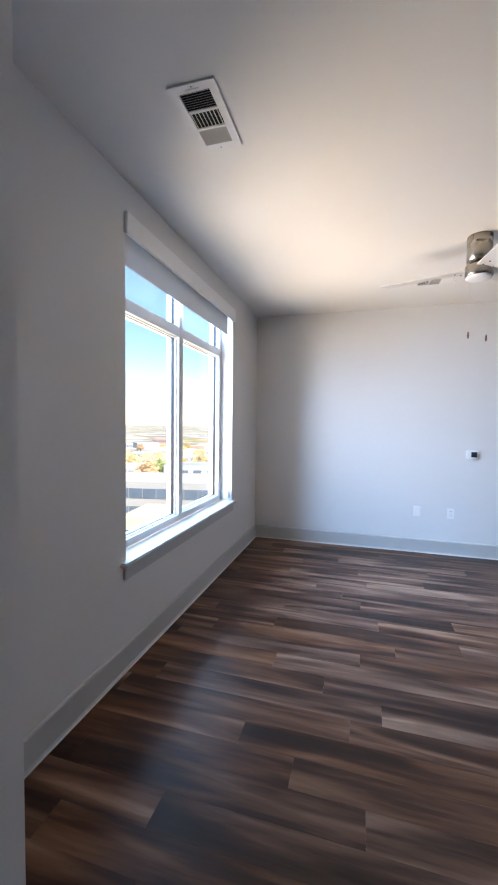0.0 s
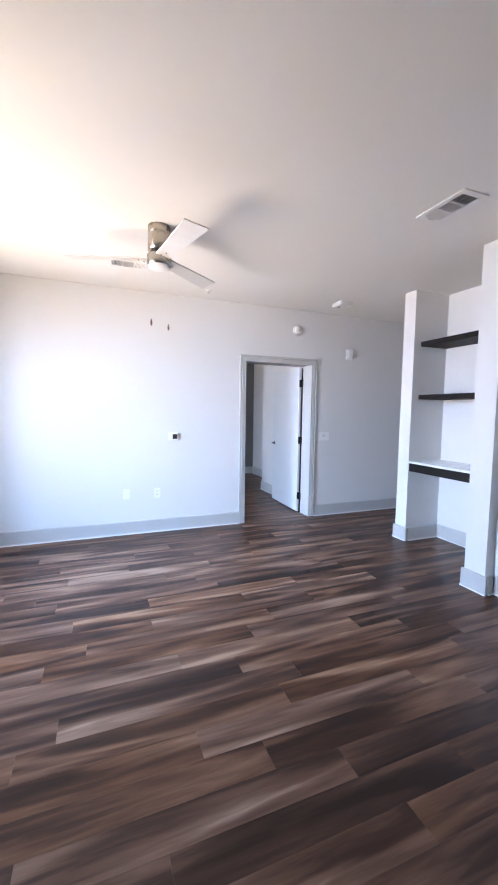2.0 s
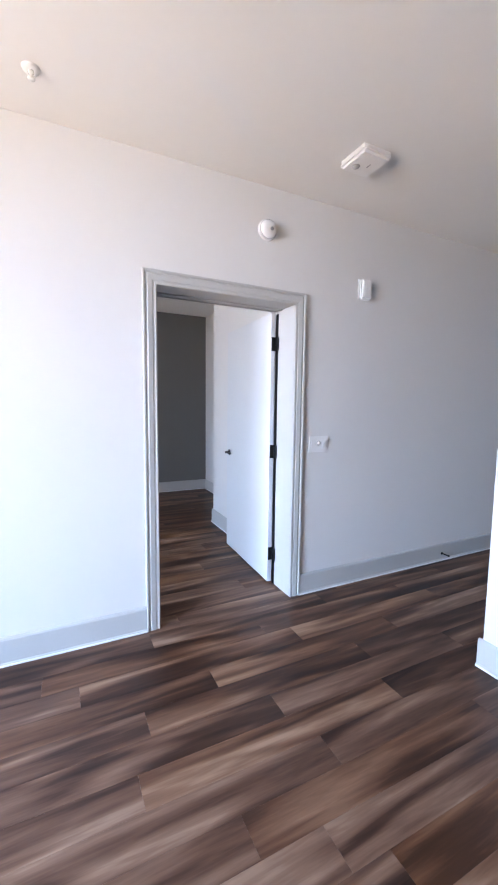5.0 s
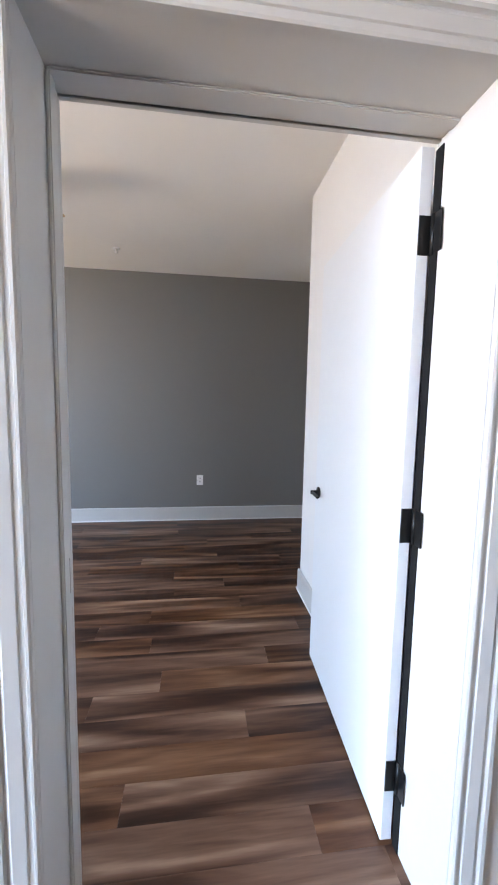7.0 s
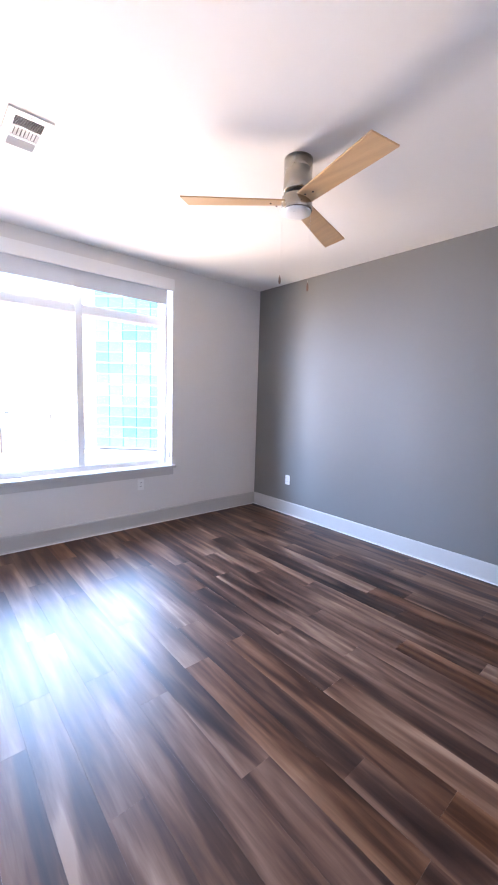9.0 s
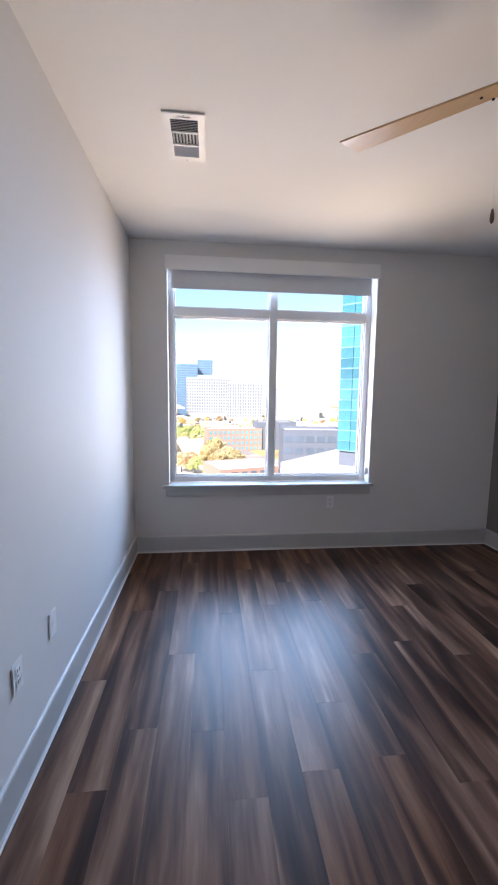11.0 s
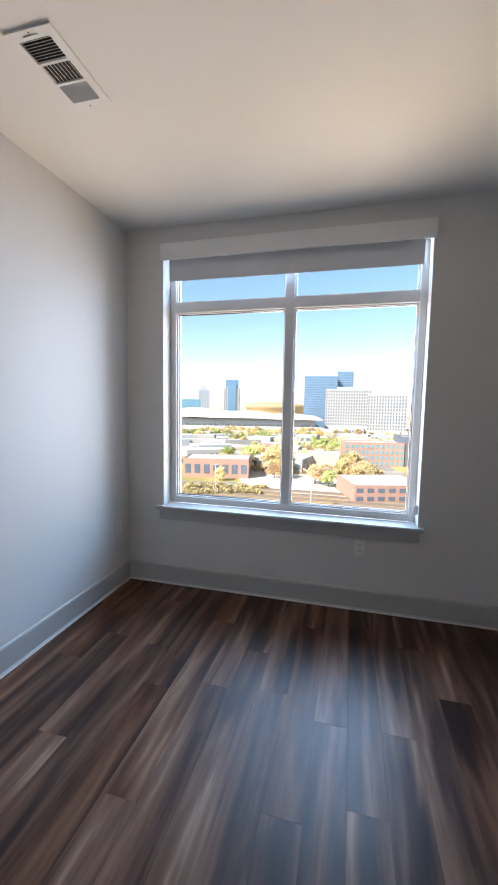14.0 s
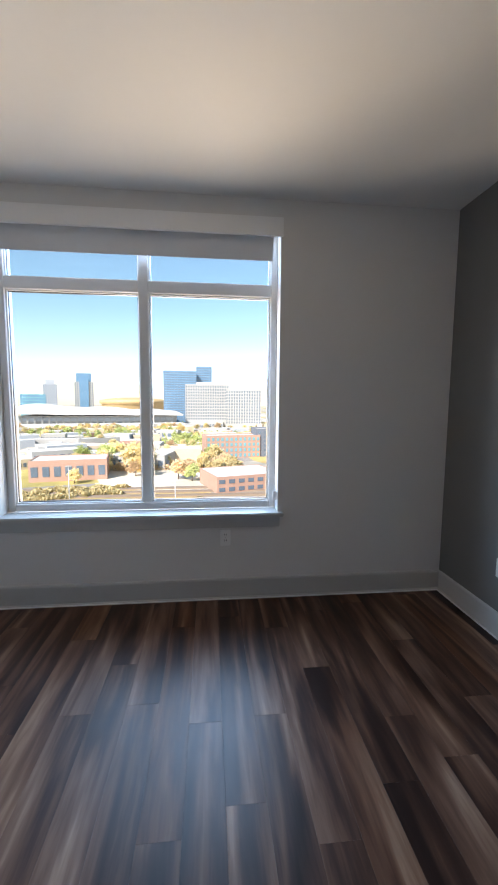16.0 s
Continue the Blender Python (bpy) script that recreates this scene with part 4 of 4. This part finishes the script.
kinds = [tree("leaf_gold", 1, "golden autumn tree by the lots"), tree("leaf_green", 2, "green leafy tree by the lots"), tree("leaf_rust", 3, "rust coloured autumn tree by the lots"), tree("leaf_gold", 4, "yellow autumn tree by the lots")]
placed = [(-10.8, 168, 1.5), (-9.4, 174, 1.3), (-4.6, 150, 0.9), (-2.6, 146, 0.8), (-0.9, 152, 0.95), (1.4, 150, 0.9), (3.2, 158, 1.0), (-5.6, 230, 0.9), (-14.4, 190, 1.25), (-13.2, 196, 1.2), (-12.0, 205, 1.0), (-1.0, 190, 0.7), (2.2, 172, 0.85), (0.2, 205, 0.9), (-3.6, 210, 0.7), (-8.6, 175, 0.7), (-6.4, 178, 0.7), (57.5, 180, 1.5), (59.5, 200, 1.3), (66, 230, 1.3)]
for i in range(230):
    placed.append((rng.uniform(-27, -4) if i < 80 else rng.uniform(-20, 72), rng.uniform(360, 430) if i < 80 else rng.uniform(150, 480), rng.uniform(0.55, 1.1)))
for i, (az, dist, s) in enumerate(placed):
    base = kinds[(0, 3, 2, 1, 0)[i % 5]]
    mtx = facing(az, dist, rng.uniform(0, 360))
    c = copy_thing(base, mtx)
    c.scale = (s, s, s)
for i, k in enumerate(kinds):
    k.matrix_world = facing((-22, -18, 20, 50)[i], 330 + 20 * i)


def tree_belt(az0, az1, d0, d1, count, leaf, seed, label, low=3.5, high=8.0):
    """A wooded strip too far off to count: many leaf clumps with uneven tops."""
    r = random.Random(seed)
    verts, faces = [], []
    for c in range(count):
        p = spot(r.uniform(az0, az1), r.uniform(d0, d1))
        tall, wide = r.uniform(low, high), r.uniform(1.6, 3.0)
        for l in range(46):
            a, q = r.uniform(0, 6.28), math.sqrt(r.random())
            z = r.uniform(0.12, 1.0)
            w = wide * q * math.sin(math.pi * min(1.0, 0.15 + z * 0.85)) ** 0.6
            o = Vector((p.x + w * math.cos(a), p.y + w * math.sin(a), GROUND + tall * z))
            u = Vector((r.gauss(0, 1), r.gauss(0, 1), r.gauss(0, 1))).normalized()
            v = u.orthogonal().normalized()
            sz = r.uniform(0.5, 1.0)
            k = len(verts)
            verts += [o + u * sz, o + v * sz * 0.7, o - u * sz, o - v * sz * 0.7]
            faces.append((k, k + 1, k + 2, k + 3))
    me = bpy.data.meshes.new("tree_belt")
    me.from_pydata([tuple(q) for q in verts], [], faces)
    me.materials.append(C[leaf])
    return tagged(new("tree_belt", me), label, "trees", kind="stuff")


tree_belt(-26, -15.5, 372, 400, 150, "leaf_gold", 21, "golden autumn tree belt before the hall")
tree_belt(-15, -6, 365, 400, 130, "leaf_gold", 22, "golden autumn tree belt before the hall")
tree_belt(-24, -9, 330, 350, 70, "leaf_green", 23, "olive green hedge trees along the road")
tree_belt(-7, 10, 250, 330, 90, "leaf_green", 24, "green and yellow trees between the lots")
tree_belt(-28, -12, 128, 142, 60, "leaf_gold", 25, "yellow scrub along the railway", 0.5, 1.5)
tree_belt(-16, 4, 172, 185, 60, "leaf_rust", 26, "russet scrub along the railway", 1.5, 4.0)
tree_belt(45, 72, 210, 330, 140, "leaf_gold", 27, "golden trees between the far lots")

# ---- glass tower close by ----
tw = thing("glass_tower", facing(29.5, 62, -14), "blue glass office tower close beside the building", "building")
TW, TB, TH = 27.0, 20.5, 62.0
part("core", box(-TW / 2 + 0.3, TW / 2 - 0.3, 0.35, 20, 0, TH), C["slate"], tw)
part("podium", box(-TW / 2 - 9, TW / 2 + 3, -4, 19, 0, TB - 2.5, 0.2, 1), C["stone"], tw, "pale podium with a roof terrace")
part("podium_band", box(-TW / 2 - 6, TW / 2 - 1, -4.15, -4.02, TB - 8, TB - 4.5), C["window"], tw)
cols, fl = 12, 1.72
pane_mesh = None
for j in range(22):
    for i in range(cols):
        x0, z0 = -TW / 2 + i * TW / cols, TB + j * fl
        if pane_mesh is None:
            ob = part("pane", box(0.04, TW / cols - 0.04, 0.0, 0.12, 0.10, fl - 0.04), C["glass"], tw)
            pane_mesh = ob.data
        else:
            ob = new("pane", pane_mesh)
            ob.parent = tw
        ob.location = (x0, 0, z0)
    part("floor_band", box(-TW / 2, TW / 2, 0.02 if j % 2 else -0.02, 0.3, TB + j * fl - 0.02, TB + j * fl + (0.07 if j % 2 else 0.16)), C["glass_teal"], tw)
    side = new("side_pane", bpy.data.meshes["side_pane"]) if j else part("side_pane", box(-TW / 2 - 0.05, -TW / 2 + 0.2, 0.3, 20, 0.25, fl - 0.06), C["glass"], tw)
    side.parent = tw
    side.location = (0, 0, TB + j * fl)

# ---- floor planks ----
PW, PL = 0.1453, 1.20


def plank_mesh(x0, x1, y0, y1):
    g = 0.0003
    bm = bmesh.new()
    lo = [(x0, y0), (x1, y0), (x1, y1), (x0, y1)]
    hi = [(x0 + g, y0 + g), (x1 - g, y0 + g), (x1 - g, y1 - g), (x0 + g, y1 - g)]
    a = [bm.verts.new((x, y, -0.006)) for x, y in lo]
    b = [bm.verts.new((x, y, -0.00025)) for x, y in lo]
    c = [bm.verts.new((x, y, 0)) for x, y in hi]
    bm.faces.new(c)
    for i in range(4):
        j = (i + 1) % 4
        bm.faces.new((b[i], b[j], c[j], c[i]))
        bm.faces.new((a[i], a[j], b[j], b[i]))
    me = bpy.data.meshes.new("plank")
    bm.to_mesh(me)
    bm.free()
    me.materials.append(M["plank"])
    return me


plank_cache = {}


def plank_of(length):
    """Planks of one length share their mesh; those at the walls are sawn short."""
    key = round(length, 3)
    if key not in plank_cache:
        plank_cache[key] = plank_mesh(0, key - 0.0002, 0, PW - 0.0002)
    return plank_cache[key]


def lay(name, label, y0, rows, reach, seed, joints):
    """Rows of planks along x from y0 on; joints names a butt joint's x for the rows where it is known."""
    floor = thing(name, Matrix.Identity(4), label, "floor", kind="structure")
    r = random.Random(seed)
    last = 0.0
    for k in range(rows):
        y = y0 + k * PW
        x = -r.uniform(0.05, 1.15)
        while abs(x - last) < 0.15:
            x = -r.uniform(0.05, 1.15)
        if k in joints:
            x = joints[k] % PL - PL
        last = x
        while x < reach(y):
            a, e = max(x, -0.01), min(x + PL, reach(y))
            if e - a > 0.03:
                p = new("plank", plank_of(e - a))
                p.parent = floor
                p.location = (a, y, 0)
            x += PL
    return floor


FIRST = -2.227 - 30 * PW
lay("floor_living_room", "dark walnut look plank floor running towards the windows", FIRST, 46, lambda y: 7.62 if y > -1.24 else 5.28 if y > -2.30 else 4.54, 11,
    {29: 1.295, 27: 2.308, 26: 1.40, 24: 0.774, 23: 2.23, 22: 1.32})
lay("floor_bedroom", "dark walnut look plank floor running towards the window", FIRST + 46 * PW, 25, lambda y: 4.95, 12, {5: 3.173, 6: 3.471, 10: 0.955, 11: 1.54})
